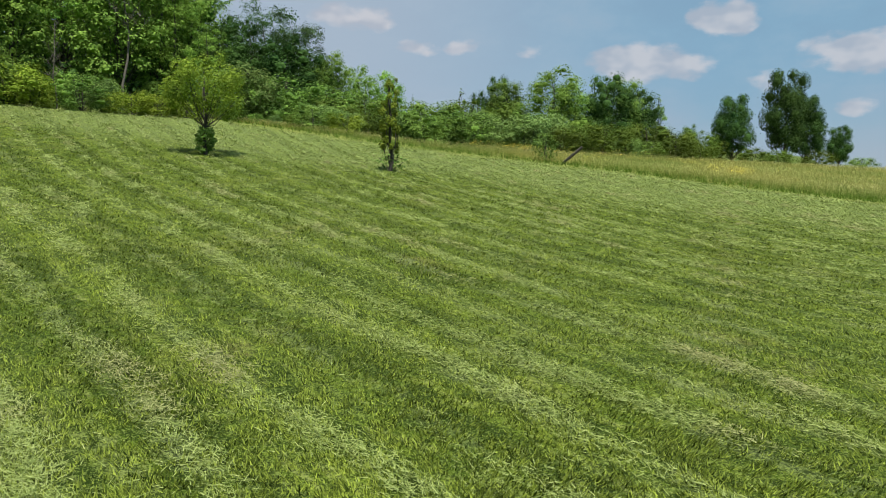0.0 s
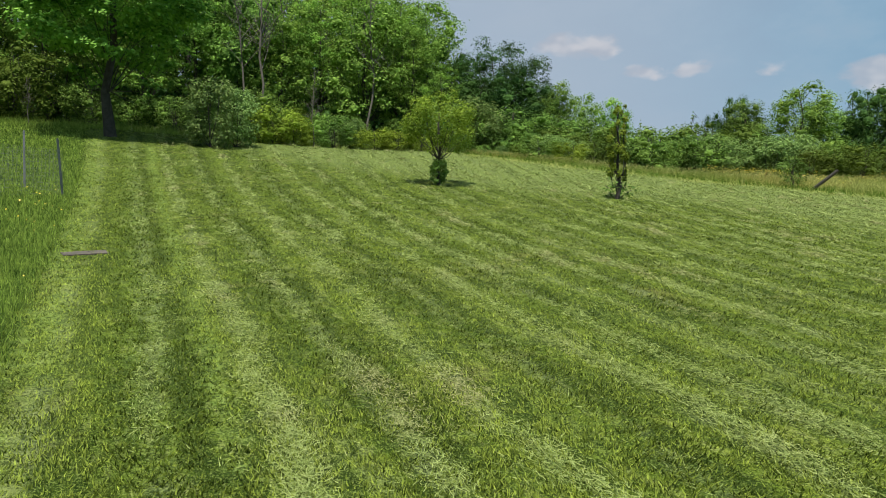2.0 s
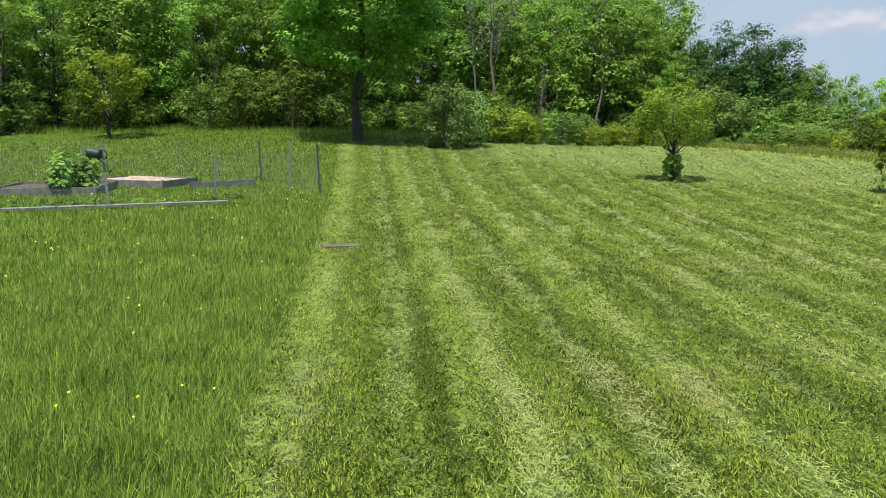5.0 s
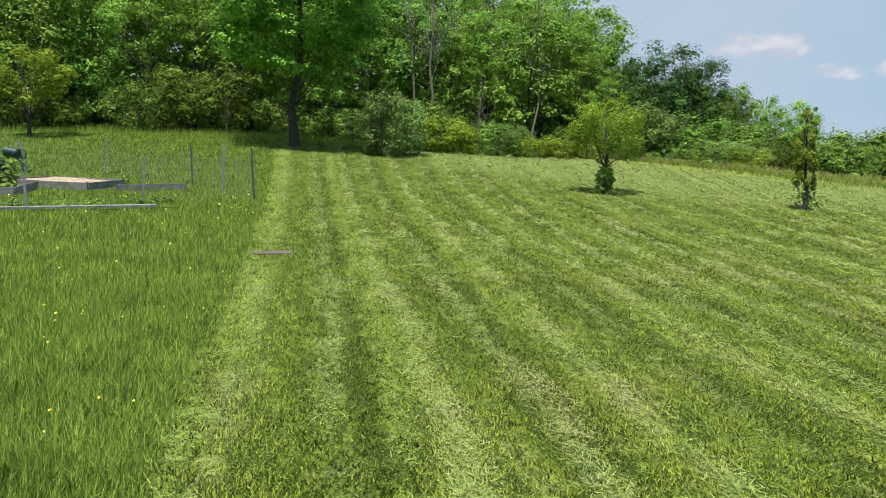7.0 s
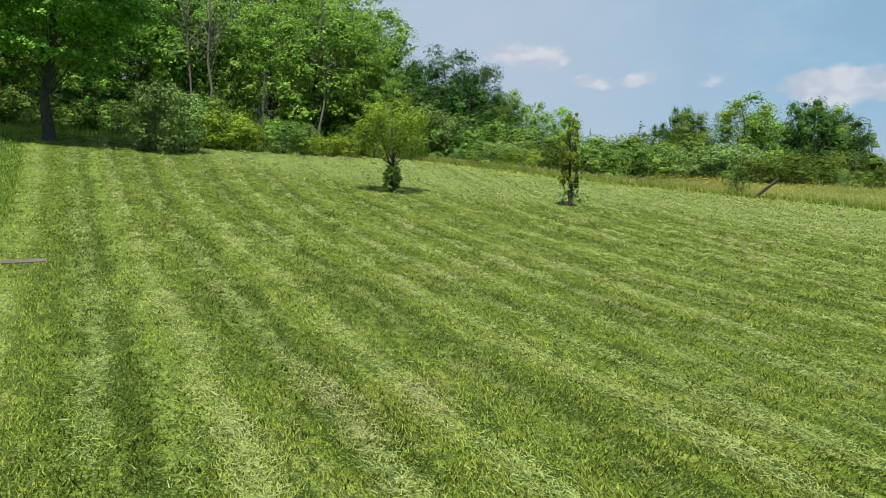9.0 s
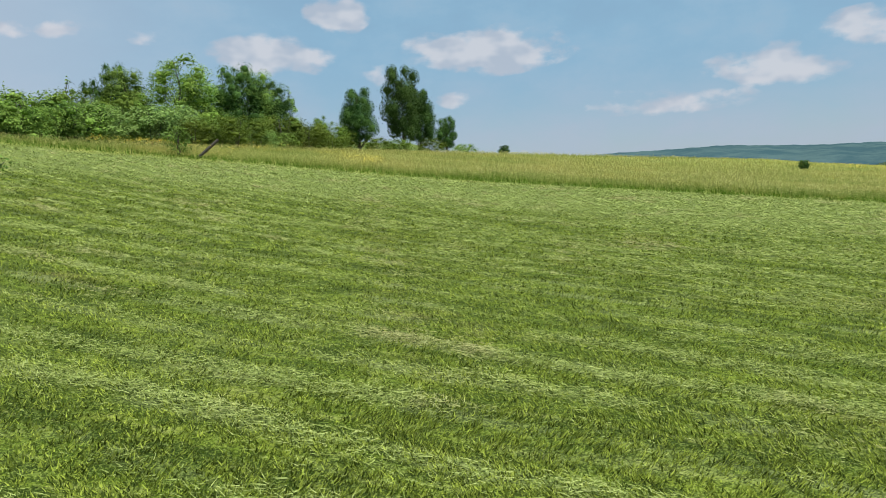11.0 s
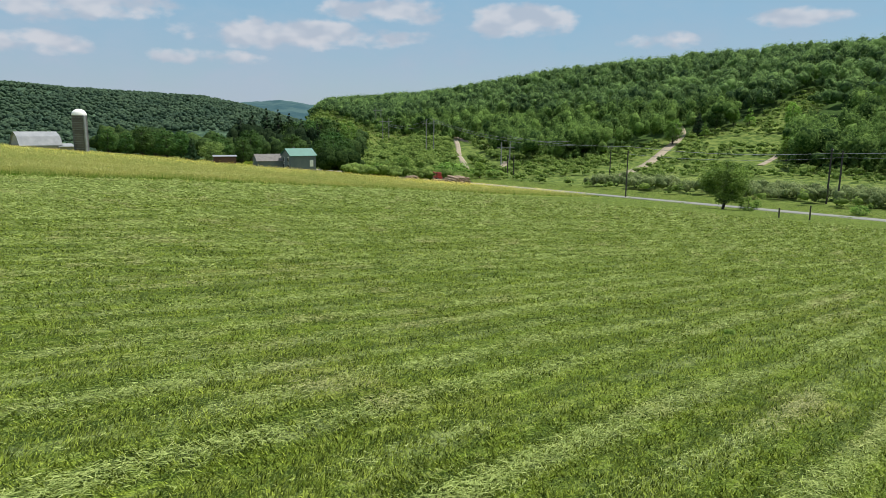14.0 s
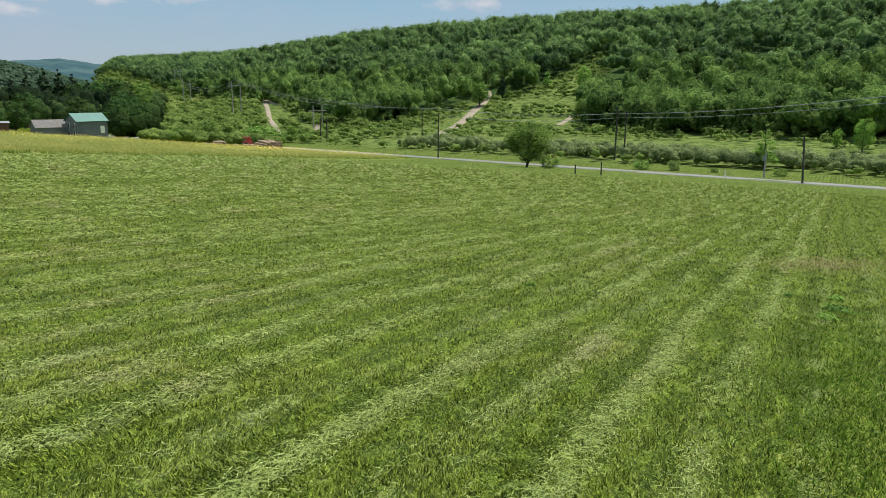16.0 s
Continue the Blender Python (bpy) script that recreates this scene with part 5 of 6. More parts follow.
undergrowth()
for az, d, h, k, w in ((-36.9, 42.5, 4.1, "shrub_grey", 0.8), (-35.0, 43.5, 3.6, "shrub_grey", 0.8), (-34.0, 49, 3.6, "shrub", 1.1), (-32.0, 48.5, 2.6, "shrub_light", 1.2), (-30.5, 48.5, 1.9, "shrub_light", 1.1),
                       (-27.3, 48.5, 2.3, "shrub", 1.2), (-26.0, 49, 2.2, "shrub_grey", 1.0), (-24.0, 48, 1.5, "shrub_light", 1.4), (-22.2, 48, 1.4, "shrub_light", 1.4), (-20.2, 48, 1.3, "shrub_light", 1.2),
                       (-52.5, 54, 4.4, "shrub_olive", 1.0), (-50.0, 54, 4.8, "shrub_olive", 0.9), (-55.5, 54, 3.6, "shrub", 1.0), (-17.0, 49, 1.4, "shrub", 1.2), (-10.5, 48, 1.8, "shrub", 1.3), (-8, 47, 1.6, "shrub_light", 1.2)):
    plant(k, az, d, h, w)
for az, d, el, k, w in ((-21.0, 60, 15.5, "maple", 1.0), (-19.6, 64, 17.2, "lime", 0.9), (-18.6, 58, 12.6, "maple", 1.0), (-16.4, 62, 13.4, "elm", 0.8), (-14.4, 60, 14.1, "sumac", 1.0), (-15.4, 57, 12.0, "elm", 1.0), (-12.2, 58, 13.5, "sumac", 0.9), (-12.8, 57, 12.2, "elm", 1.0),
                        (-10.8, 57, 11.2, "elm", 1.0), (-9.0, 56, 11.2, "lime", 0.85), (-6.9, 58, 10.3, "lime", 0.8), (-5.6, 58, 9.4, "aspen", 1.1), (-4.6, 56, 9.9, "lime", 0.75), (-2.6, 62, 8.2, "aspen", 0.55),
                        (1.4, 66, 8.7, "aspen", 1.3), (2.8, 67, 8.4, "elm", 0.5), (4.3, 68, 9.6, "elm", 0.55), (5.0, 66, 9.0, "oak", 0.9), (6.2, 65, 7.4, "lime", 0.9), (8.9, 64, 10.3, "lime", 1.1), (10.2, 66, 9.0, "lime", 1.0), (12.0, 70, 9.4, "aspen", 1.2), (13.0, 67, 9.6, "elm", 0.8), (14.2, 68, 9.0, "oak", 0.9), (15.4, 69, 8.4, "elm", 0.9),
                        (17.0, 70, 8.0, "aspen", 0.9), (19.3, 72, 5.4, "oak", 0.7), (22.4, 74, 7.6, "field_oak", 0.72), (26.0, 74, 9.2, "field_oak", 0.62), (27.4, 75, 7.4, "field_oak", 0.62), (29.5, 76, 5.1, "field_oak", 0.72), (34.2, 92, 2.6, "field_oak", 1.3), (30.9, 80, 2.9, "shrub", 1.6), (56.5, 100, 0.3, "field_oak", 1.2)):
    plant(k, az, d, top(az, d, el), w)
for row in range(2):
    az = -20.0 + row
    while az < 21:
        d = 50 + 0.5 * max(0, az + 6) + rng.uniform(-1.0, 1.5) + row * 4
        el = float(np.interp(az, (-20, -8, -2, 4, 9, 14, 21), (6.2, 6.7, 6.9, 6.5, 5.8, 5.3, 4.3))) + rng.uniform(-0.6, 0.5) + row * 0.4
        plant(rng.choice(("shrub", "shrub_olive", "shrub_olive", "shrub_grey", "shrub")), az, d, top(az, d, el), rng.uniform(0.9, 1.3))
        az += rng.uniform(1.2, 2.0)
for az, d, el in ((20.6, 72, 4.3), (23.9, 73, 3.7), (25.6, 71, 3.5), (28.2, 73, 3.4)):
    plant("shrub_olive", az, d, top(az, d, el), 1.3)

BIG = tree_meshes(21, 20, 5.8, 3.0, 0.27, 60000, 0.13, 110, M["leaf_shade"], tight=0.66, tall=0.6, full=0.22, limb=0.14)
g = at(-43.9, 45)
tree_thing("tree", BIG, pose(g.x, g.y, g.z - 0.1), "large green shade tree with a straight trunk at the lawn's edge", "tree")


def lawn_tree(seed, az, d, h, r, bole, n, clumps, stems, taper, tight, tall, foot, label):
    """A young tree with leafy shoots about its foot; foot: height, radius, bare stem, leaves."""
    g = at(az, d)
    ob = thing("small_tree", pose(g.x, g.y, g.z - 0.03), label, "tree")
    trunk, crown = tree_meshes(seed, h, r, bole, 0.06, n, 0.05, clumps, M["leaf_lawn"], taper, stems=stems, tight=tight, tall=tall)
    part("trunk", trunk, None, ob)
    part("crown", crown, None, ob)
    wood, ruff = tree_meshes(seed + 50, foot[0], foot[1], foot[2], 0.018, foot[3], 0.052, 18, M["leaf_mid"], "round", stems=5)
    part("sucker", wood, None, ob)
    part("sucker_leaves", ruff, None, ob, "green shoots at the foot")


lawn_tree(22, -18.84, 28.4, 3.7, 1.8, 1.2, 8600, 38, 1, "fan", 0.5, 1.1, (1.15, 0.36, 0.0, 1200), "young yellow-green tree standing on the mown lawn")
lawn_tree(23, -4.42, 26.2, 3.5, 0.42, 0.55, 2700, 36, 1, "column", 0.62, 1.4, (0.7, 0.6, 0.1, 200), "slim columnar young tree standing on the mown lawn")


def bare_tree(az, d, h, seed, label):
    """Leafless trunk with thin rising branches."""
    rgn = np.random.default_rng(seed)
    g = at(az, d)
    ob = thing("bare_tree", pose(g.x, g.y, g.z - 0.1), label, "tree")
    ts = np.linspace(0, 1, 9)
    line = np.column_stack([np.cumsum(rgn.normal(0, 0.012 * h, 9)), np.cumsum(rgn.normal(0, 0.012 * h, 9)), ts * h])
    part("trunk", raw("trunk", *tube(line, 0.0065 * h * (1 - 0.85 * ts) + 0.01, 7), [M["twig"]], True), None, ob)
    tw = []
    for i in range(26):
        t = rgn.uniform(0.3, 0.97)
        p0 = np.array([np.interp(t, ts, line[:, k]) for k in range(3)])
        a = rgn.uniform(0, 6.28)
        ln = h * rgn.uniform(0.12, 0.3) * (1.2 - t)
        p1 = p0 + ln * np.array([math.cos(a) * 0.7, math.sin(a) * 0.7, 0.9])
        tw.append(tube([p0, (p0 + p1) / 2 + rgn.normal(0, 0.03 * ln, 3), p1], [0.0024 * h, 0.0016 * h, 0.006], 4))
        for _ in range(3):
            q0 = p0 + (p1 - p0) * rgn.uniform(0.3, 0.9)
            q1 = q0 + 0.45 * ln * np.array([rgn.normal(0, 0.6), rgn.normal(0, 0.6), 0.8])
            tw.append(tube([q0, q1], [0.0018 * h, 0.005], 4))
    part("branch", raw("branch", *joined(tw), [M["twig"]], True), None, ob)


bare_tree(-33.2, 55.5, 17, 1, "tall leafless grey tree among the leafy woods")
bare_tree(-28.9, 48.0, 5.2, 2, "small leafless tree at the edge of the lawn")
bare_tree(-34.6, 56.5, 14, 3, "leafless grey tree in the wood")
bare_tree(-24.5, 57.5, 15, 4, "dead tree with bare forked branches")
bare_tree(-49.1, 50.0, 3.0, 5, "thin bare sapling in the meadow")

wood, leafy = tree_meshes(43, 5.4, 2.8, 1.4, 0.085, 5200, 0.095, 26, M["leaf_yellow"], "fan", stems=5, tight=0.55)
g = at(-62.5, 51.0)
tree_thing("small_tree", (wood, leafy), pose(g.x, g.y, g.z), "small yellow-green tree with several stems before the wood", "tree")
for az in np.arange(-19.0, -5.0, 1.1):
    plant(rng.choice(("shrub", "shrub_grey", "shrub")), float(az), 54 + rng.uniform(-1, 1), rng.uniform(2.6, 4.2), 1.1)

# sapling and leaning post at the edge of the hay
wood, leafy = tree_meshes(41, 1.5, 0.75, 0.15, 0.03, 700, 0.06, 14, M["leaf_mid"], "round", stems=3)
g = at(8.27, 39.0)
tree_thing("sapling", (wood, leafy), pose(g.x, g.y, g.z), "small green sapling at the edge of the hay", "sapling")


# ---- small solid shapes ----
def box(bm, sx, sy, sz, m=None, bevel=0.0):
    made = bmesh.ops.create_cube(bm, size=1.0, matrix=(m or Matrix()) @ Matrix.Diagonal((sx, sy, sz, 1)))
    if bevel:
        edges = list({e for v in made["verts"] for e in v.link_edges})
        bmesh.ops.bevel(bm, geom=edges, offset=bevel, segments=2, affect="EDGES")


def cyl(bm, r0, r1, depth, m=None, seg=16, caps=True):
    bmesh.ops.create_cone(bm, cap_ends=caps, segments=seg, radius1=r0, radius2=r1, depth=depth, matrix=m or Matrix())


def solid(name, mat, parent, builder, label=""):
    bm = bmesh.new()
    builder(bm)
    return part(name, bm, mat, parent, label)


g = at(9.5, 38.6)
lp = thing("leaning_post", pose(g.x, g.y, g.z - 0.1, 0, 50, -20), "short dark wooden post leaning over in the hay", "post")
solid("post", M["pole_wood"], lp, lambda bm: cyl(bm, 0.09, 0.075, 1.5, pose(0, 0, 0.75), 10))


# ---- garden ----
M["galvanised"] = plain("galvanised", (0.13, 0.14, 0.14), (0.24, 0.25, 0.25), 6.0, 0.6, 0.3)
M["green_post"] = plain("green_post", (0.03, 0.05, 0.045), (0.07, 0.095, 0.085), 5.0, 0.6, 0.2)
M["board"] = plain("board", (0.10, 0.095, 0.09), (0.27, 0.26, 0.245), 4.0, 0.9, 0, 0.006, 60.0)
M["soil"] = plain("soil", (0.05, 0.035, 0.025), (0.12, 0.09, 0.065), 6.0, 0.95, 0, 0.03)
M["straw"] = plain("straw", (0.20, 0.145, 0.095), (0.55, 0.43, 0.30), 8.0, 0.9, 0, 0.02)
M["can_green"] = plain("can_green", (0.006, 0.035, 0.03), (0.012, 0.055, 0.046), 3.0, 0.4)

POSTS = [(-31.3, 8.0, 1.5, 0, "green_post"), (-18.02, 9.25, 1.9, -6, "galvanised"), (-18.12, 12.54, 1.45, 1, "galvanised"), (-16.62, 15.4, 1.75, -4, "green_post"), (-19.26, 16.45, 1.9, 0, "galvanised"),
         (-22.13, 17.48, 1.75, -4, "green_post"), (-29.0, 18.3, 1.6, 1, "galvanised"), (-31.3, 15.13, 1.5, -5, "galvanised")]
fx = np.mean([p[0] for p in POSTS])
fy = np.mean([p[1] for p in POSTS])
fence = thing("garden_fence", pose(float(fx), float(fy), float(land(fx, fy))), "wire garden fence on thin metal posts", "fence")
inv = fence.matrix_world.inverted()


def t_post(bm, h):
    box(bm, 0.062, 0.012, h, pose(0, 0, h / 2 - 0.1))
    box(bm, 0.012, 0.05, h, pose(0, 0.025, h / 2 - 0.1))
    for i in range(int(h / 0.12)):
        box(bm, 0.012, 0.014, 0.02, pose(0, -0.008, 0.1 + i * 0.12))
    box(bm, 0.045, 0.03, 0.05, pose(0, 0, h - 0.09))


for x, y, h, leanx, mat in POSTS[1:]:
    ob = solid("post", M[mat], fence, lambda bm: t_post(bm, h))
    ob.matrix_local = inv @ pose(x, y, float(land(x, y)) - 0.05, 0, leanx, 40)


def wire_panel(a, b):
    """Welded wire between two posts."""
    pieces = []
    (x0, y0), (x1, y1) = a, b
    z0, z1 = float(land(x0, y0)), float(land(x1, y1))
    ln = math.hypot(x1 - x0, y1 - y0)
    rgn = np.random.default_rng(int(ln * 100))
    for hz in np.arange(0.08, 1.32, 0.10):
        n = 7
        line = [(x0 + (x1 - x0) * t, y0 + (y1 - y0) * t, z0 + (z1 - z0) * t + hz + 0.015 * math.sin(t * 9 + hz * 3)) for t in np.linspace(0, 1, n)]
        pieces.append(tube(line, [0.0018] * n, 3))
    for t in np.arange(0.0, 1.0, 0.10 / ln):
        p = np.array([x0 + (x1 - x0) * t, y0 + (y1 - y0) * t, z0 + (z1 - z0) * t])
        pieces.append(tube([p + (0, 0, 0.05), p + (0, 0, 1.3)], [0.0018, 0.0018], 3))
    V, F = joined(pieces)
    V = V - np.array(fence.matrix_world.translation)
    part("wire_mesh", raw("wire_mesh", V, F, [M["galvanised"]]), None, fence, "thin welded wire mesh")


ring = [(-24.5, 5.0)] + [p[:2] for p in POSTS[1:]] + [(-34, 9)]
for a, b in zip(ring[:-1], ring[1:]):
    wire_panel(a, b)


def raised_bed(x, y, sx, sy, turn, tilt, fill, label):
    bed = thing("raised_bed", lying(x, y, turn), label, "garden bed", "raised garden beds")
    hh = 0.32
    for px, py, lx, ly in ((0, -sy / 2, sx, 0.045), (0, sy / 2, sx, 0.045), (-sx / 2, 0, 0.045, sy - 0.1), (sx / 2, 0, 0.045, sy - 0.1)):
        solid("board", M["board"], bed, lambda bm: box(bm, lx, ly, hh, pose(px, py, hh / 2 - 0.06), 0.006))
    for cx in (-1, 1):
        for cy in (-1, 1):
            solid("corner_post", M["board"], bed, lambda bm: box(bm, 0.085, 0.085, hh + 0.04, pose(cx * (sx / 2 - 0.07), cy * (sy / 2 - 0.07), hh / 2 - 0.06), 0.006))
    rgn = np.random.default_rng(int(abs(x) * 10))
    gx, gy = np.meshgrid(np.linspace(-sx / 2 + 0.03, sx / 2 - 0.03, 26), np.linspace(-sy / 2 + 0.03, sy / 2 - 0.03, 18))
    gz = 0.18 + rgn.normal(0, 0.014, gx.shape) + (0.13 if fill == "straw" else 0.05) * np.exp(-((gx / sx * 2) ** 2 + (gy / sy * 2) ** 2) * 2)
    idx = np.arange(gx.size).reshape(gx.shape)
    F = np.stack([idx[:-1, :-1], idx[:-1, 1:], idx[1:, 1:], idx[1:, :-1]], -1).reshape(-1, 4)
    part("fill", raw("fill", np.stack([gx, gy, gz], -1).reshape(-1, 3), F, [M[fill]], True), None, bed, "pale straw mulch" if fill == "straw" else "dark soil")
    return bed


raised_bed(-25.1, 14.3, 3.5, 1.9, -12, (0, 0), "straw", "weathered grey wooden raised bed filled with straw")
raised_bed(-24.8, 11.0, 3.2, 3.0, 20, (0, 0), "soil", "weathered grey wooden raised bed with leafy plants")


def bed_plants():
    rgn = np.random.default_rng(8)
    ob = thing("potato_plants", pose(-24.8, 11.0, float(land(-24.8, 11.0)) + 0.12, 0, 0, 20), "bushy green vegetable plants growing in the raised bed", "plants")
    for i in range(7):
        cx, cy = rgn.uniform(-1.3, 1.3), rgn.uniform(-1.0, 1.0)
        hh = rgn.uniform(0.9, 1.3)
        n = 420
        d = rgn.normal(0, 1, (n, 3))
        d[:, 2] = np.abs(d[:, 2])
        d /= np.linalg.norm(d, axis=1)[:, None]
        c = d * rgn.uniform(0.5, 1.0, (n, 1)) * (0.5, 0.5, hh) + (cx, cy, 0.05)
        V, F = leaves(rgn, c, d + (0, 0, 0.6), np.full(n, 0.085), 0.75)
        part("plant", raw("plant", V, F, [M["leaf_spring"]]), None, ob)


bed_plants()


def garden_weeds():
    """Leafy weeds grown up between the bed boards and the edging planks."""
    rgn = np.random.default_rng(52)
    first = None
    spots = [(t, rgn.uniform(0.3, 1.5), rgn.uniform(0.45, 1.05)) for t in np.linspace(-0.05, 0.95, 44)]
    for t, off, k in spots:
        x = -16.6 + (-20.6 + 16.6) * t - 0.86 * off
        y = 11.9 + (4.9 - 11.9) * t + 0.5 * off
        m = pose(x, y, float(land(x, y)), 0, 0, float(rgn.uniform(0, 360)))
        if first is None:
            ob = first = thing("weed", m, "bushy green weed grown up beside the garden boards", "weed", "weeds round the garden beds")
            n = 150
            d = rgn.normal(0, 1, (n, 3))
            d[:, 2] = np.abs(d[:, 2])
            d /= np.linalg.norm(d, axis=1)[:, None]
            V, F = leaves(rgn, d * rgn.uniform(0.35, 1.0, (n, 1)) * (0.24, 0.24, 0.3) + (0, 0, 0.02), d + (0, 0, 0.6), np.full(n, 0.042), 0.65)
            tagged(part("foliage", raw("foliage", V, F, [M["leaf_mid"]]), None, ob), kind="stuff")
            V, F = joined([tube([(0, 0, -0.02), (math.cos(a) * 0.1, math.sin(a) * 0.1, 0.24)], [0.006, 0.003], 4) for a in range(6)])
            part("stem", raw("stem", V, F, [M["leaf_mid"]]), None, ob)
        else:
            ob = copy_thing(first, m)
        ob.scale = (k, k, k * rgn.uniform(0.7, 1.2))


garden_weeds()


def watering_can():
    """Plastic can hung upside down on a fence post by its handle."""
    x, y = -17.95, 9.2
    z = float(land(x, y))
    ob = thing("watering_can", pose(x - 0.12, y - 0.1, z + 1.42, 0, 8, 28), "dark green plastic watering can hung on a post", "watering can")

    def body(bm):
        cyl(bm, 0.135, 0.115, 0.34, pose(-0.22, 0, 0, 0, 90, 0), 24)
        bmesh.ops.bevel(bm, geom=[e for e in bm.edges if len(e.link_faces) == 2 and e.calc_face_angle(0) > 0.8], offset=0.02, segments=3, affect="EDGES")
    solid("body", M["can_green"], ob, body)
    line = [(-0.05, 0, 0.12), (0.06, 0, 0.13), (0.13, 0, 0.05), (0.14, 0, -0.06), (0.08, 0, -0.1)]
    part("handle", raw("handle", *tube(line, [0.018] * 5, 8), [M["can_green"]], True), None, ob)
    line = [(-0.12, 0, -0.1), (0.05, 0, -0.17), (0.18, 0, -0.28), (0.24, 0, -0.34)]
    part("spout", raw("spout", *tube(line, [0.035, 0.028, 0.022, 0.02], 8), [M["can_green"]], True), None, ob)
    solid("rose", M["can_green"], ob, lambda bm: cyl(bm, 0.022, 0.055, 0.07, pose(0.265, 0, -0.365, 0, 130, 0), 16))


watering_can()


def plank(x, y, ln, wd, th, turn, lift, label, name="plank", mat="board"):
    ob = thing(name, lying(x, y, turn, lift), label, "plank")
    solid("board", M[mat], ob, lambda bm: box(bm, ln, wd, th, pose(0, 0, th / 2), 0.006))


plank(-8.5, 8.2, 0.62, 0.34, 0.045, 25, -0.028, "flat dark weathered board lying in the grass", "ground_board", "old_board")
plank(-21.4, 15.2, 2.3, 0.05, 0.26, 36, 0.0, "grey board standing on edge beside the raised bed")


def laid(x, y, turn, lift):
    """A pose on the ground with its length along the bearing given by turn."""
    c, s = math.cos(radians(turn)), math.sin(radians(turn))
    ax = Vector((c, s, float(land(x + c * 0.5, y + s * 0.5) - land(x - c * 0.5, y - s * 0.5)))).normalized()
    ay = Vector((-s, c, float(land(x - s * 0.5, y + c * 0.5) - land(x + s * 0.5, y - c * 0.5)))).normalized()
    az = ax.cross(ay).normalized()
    ay = az.cross(ax)
    m = Matrix((ax, ay, az)).transposed().to_4x4()
    return Matrix.Translation((x, y, float(land(x, y)) + lift)) @ m


for x, y, ln, tn in ((-17.08, 10.95, 2.08, 60), (-18.14, 9.13, 2.08, 60), (-19.2, 7.31, 2.08, 60), (-20.26, 5.49, 2.08, 60)):
    ob = thing("plank", laid(x, y, tn, 0.05), "weathered grey plank edging the garden", "plank", "garden edging planks")
    solid("board", M["board"], ob, lambda bm: box(bm, ln, 0.3, 0.07, pose(0, 0, 0.035), 0.006))

# ---- roadside ----
def utility_pole(az, d, h, r, label, arm=True, transformer=False, lean=0.0, mat="pole_wood"):
    g = at(az, d)
    ob = thing("utility_pole", pose(g.x, g.y, g.z - 0.3, 0, lean, 0), label, "utility pole", "roadside utility poles")
    solid("pole", M[mat], ob, lambda bm: cyl(bm, r, r * 0.72, h, pose(0, 0, h / 2), 12))
    if arm:
        solid("crossarm", M["pole_wood"], ob, lambda bm: box(bm, 0.1, 2.2, 0.12, pose(r, 0, h - 0.5, 0, 0, 20), 0.01))
        for k in (-0.95, 0.0, 0.95):
            solid("insulator", M["white"], ob, lambda bm: cyl(bm, 0.05, 0.03, 0.16, pose(r - 0.34 * k, k * 0.95, h - 0.36), 10))
    if transformer:
        solid("transformer", M["tin"], ob, lambda bm: cyl(bm, 0.22, 0.22, 0.75, pose(0.36, 0, h - 1.3), 14))
    return ob


utility_pole(136.9, 160, 11.5, 0.2, "dark wooden utility pole across the road")
utility_pole(137.6, 157, 11.0, 0.2, "dark wooden utility pole across the road")
utility_pole(122.65, 158, 10.5, 0.16, "thin wooden utility pole beside the road")
utility_pole(150.6, 126, 8.0, 0.17, "short leaning wooden utility pole beside the road", lean=5)
utility_pole(147.95, 134, 5.0, 0.15, "pale weathered pole beside the road", arm=False, mat="grey_wood", transformer=True)
utility_pole(121.3, 205, 10.0, 0.16, "thin wooden utility pole on the brushy slope")
utility_pole(113.1, 215, 7.5, 0.2, "dark wooden pole beside the track", arm=False)
utility_pole(113.6, 217, 7.5, 0.2, "dark wooden pole beside the track", arm=False)
for az, d, h, name_, lab, mat in ((136.0, 88.5, 1.6, "fence_post", "dark wooden post in the grass", "pole_wood"), (133.95, 85.0, 1.1, "fence_post", "short dark wooden post in the grass", "pole_wood"), (145.3, 129, 1.5, "marker_post", "white leaning marker post beside the road", "white"),
                                  (156.2, 128, 1.2, "fence_post", "short dark post beside the road", "pole_wood")):
    g = at(az, d)
    ob = thing(name_, pose(g.x, g.y, g.z - 0.15, 0, 6 if mat == "white" else 1, 0), lab, "post")
    solid("post", M[mat], ob, lambda bm: cyl(bm, 0.09, 0.08, h + 0.15, pose(0, 0, (h + 0.15) / 2), 10))

T3 = tree_meshes(24, 7.4, 3.5, 1.1, 0.18, 14000, 0.105, 32, M["leaf_mid"], "round", stems=2, tight=0.9, core=0.34)
g = at(130.1, 112)
tree_thing("tree", T3, pose(g.x, g.y, g.z - 0.05), "round-crowned green tree beside the road", "tree")
for k, az, d, el, w in (("aspen", 147.8, 150, -2.0, 1.2), ("lime", 154.0, 185, -1.6, 1.0), ("lime", 152.4, 190, -2.4, 0.8), ("shrub", 131.8, 113, -5.2, 1.2), ("shrub", 139, 141, -5.3, 1.3), ("shrub_grey", 141.5, 141, -5.2, 1.4), ("shrub", 149, 138, -5.4, 1.2), ("shrub", 144.5, 140, -5.6, 1.3)):
    plant(k, az, d, top(az, d, el), w)


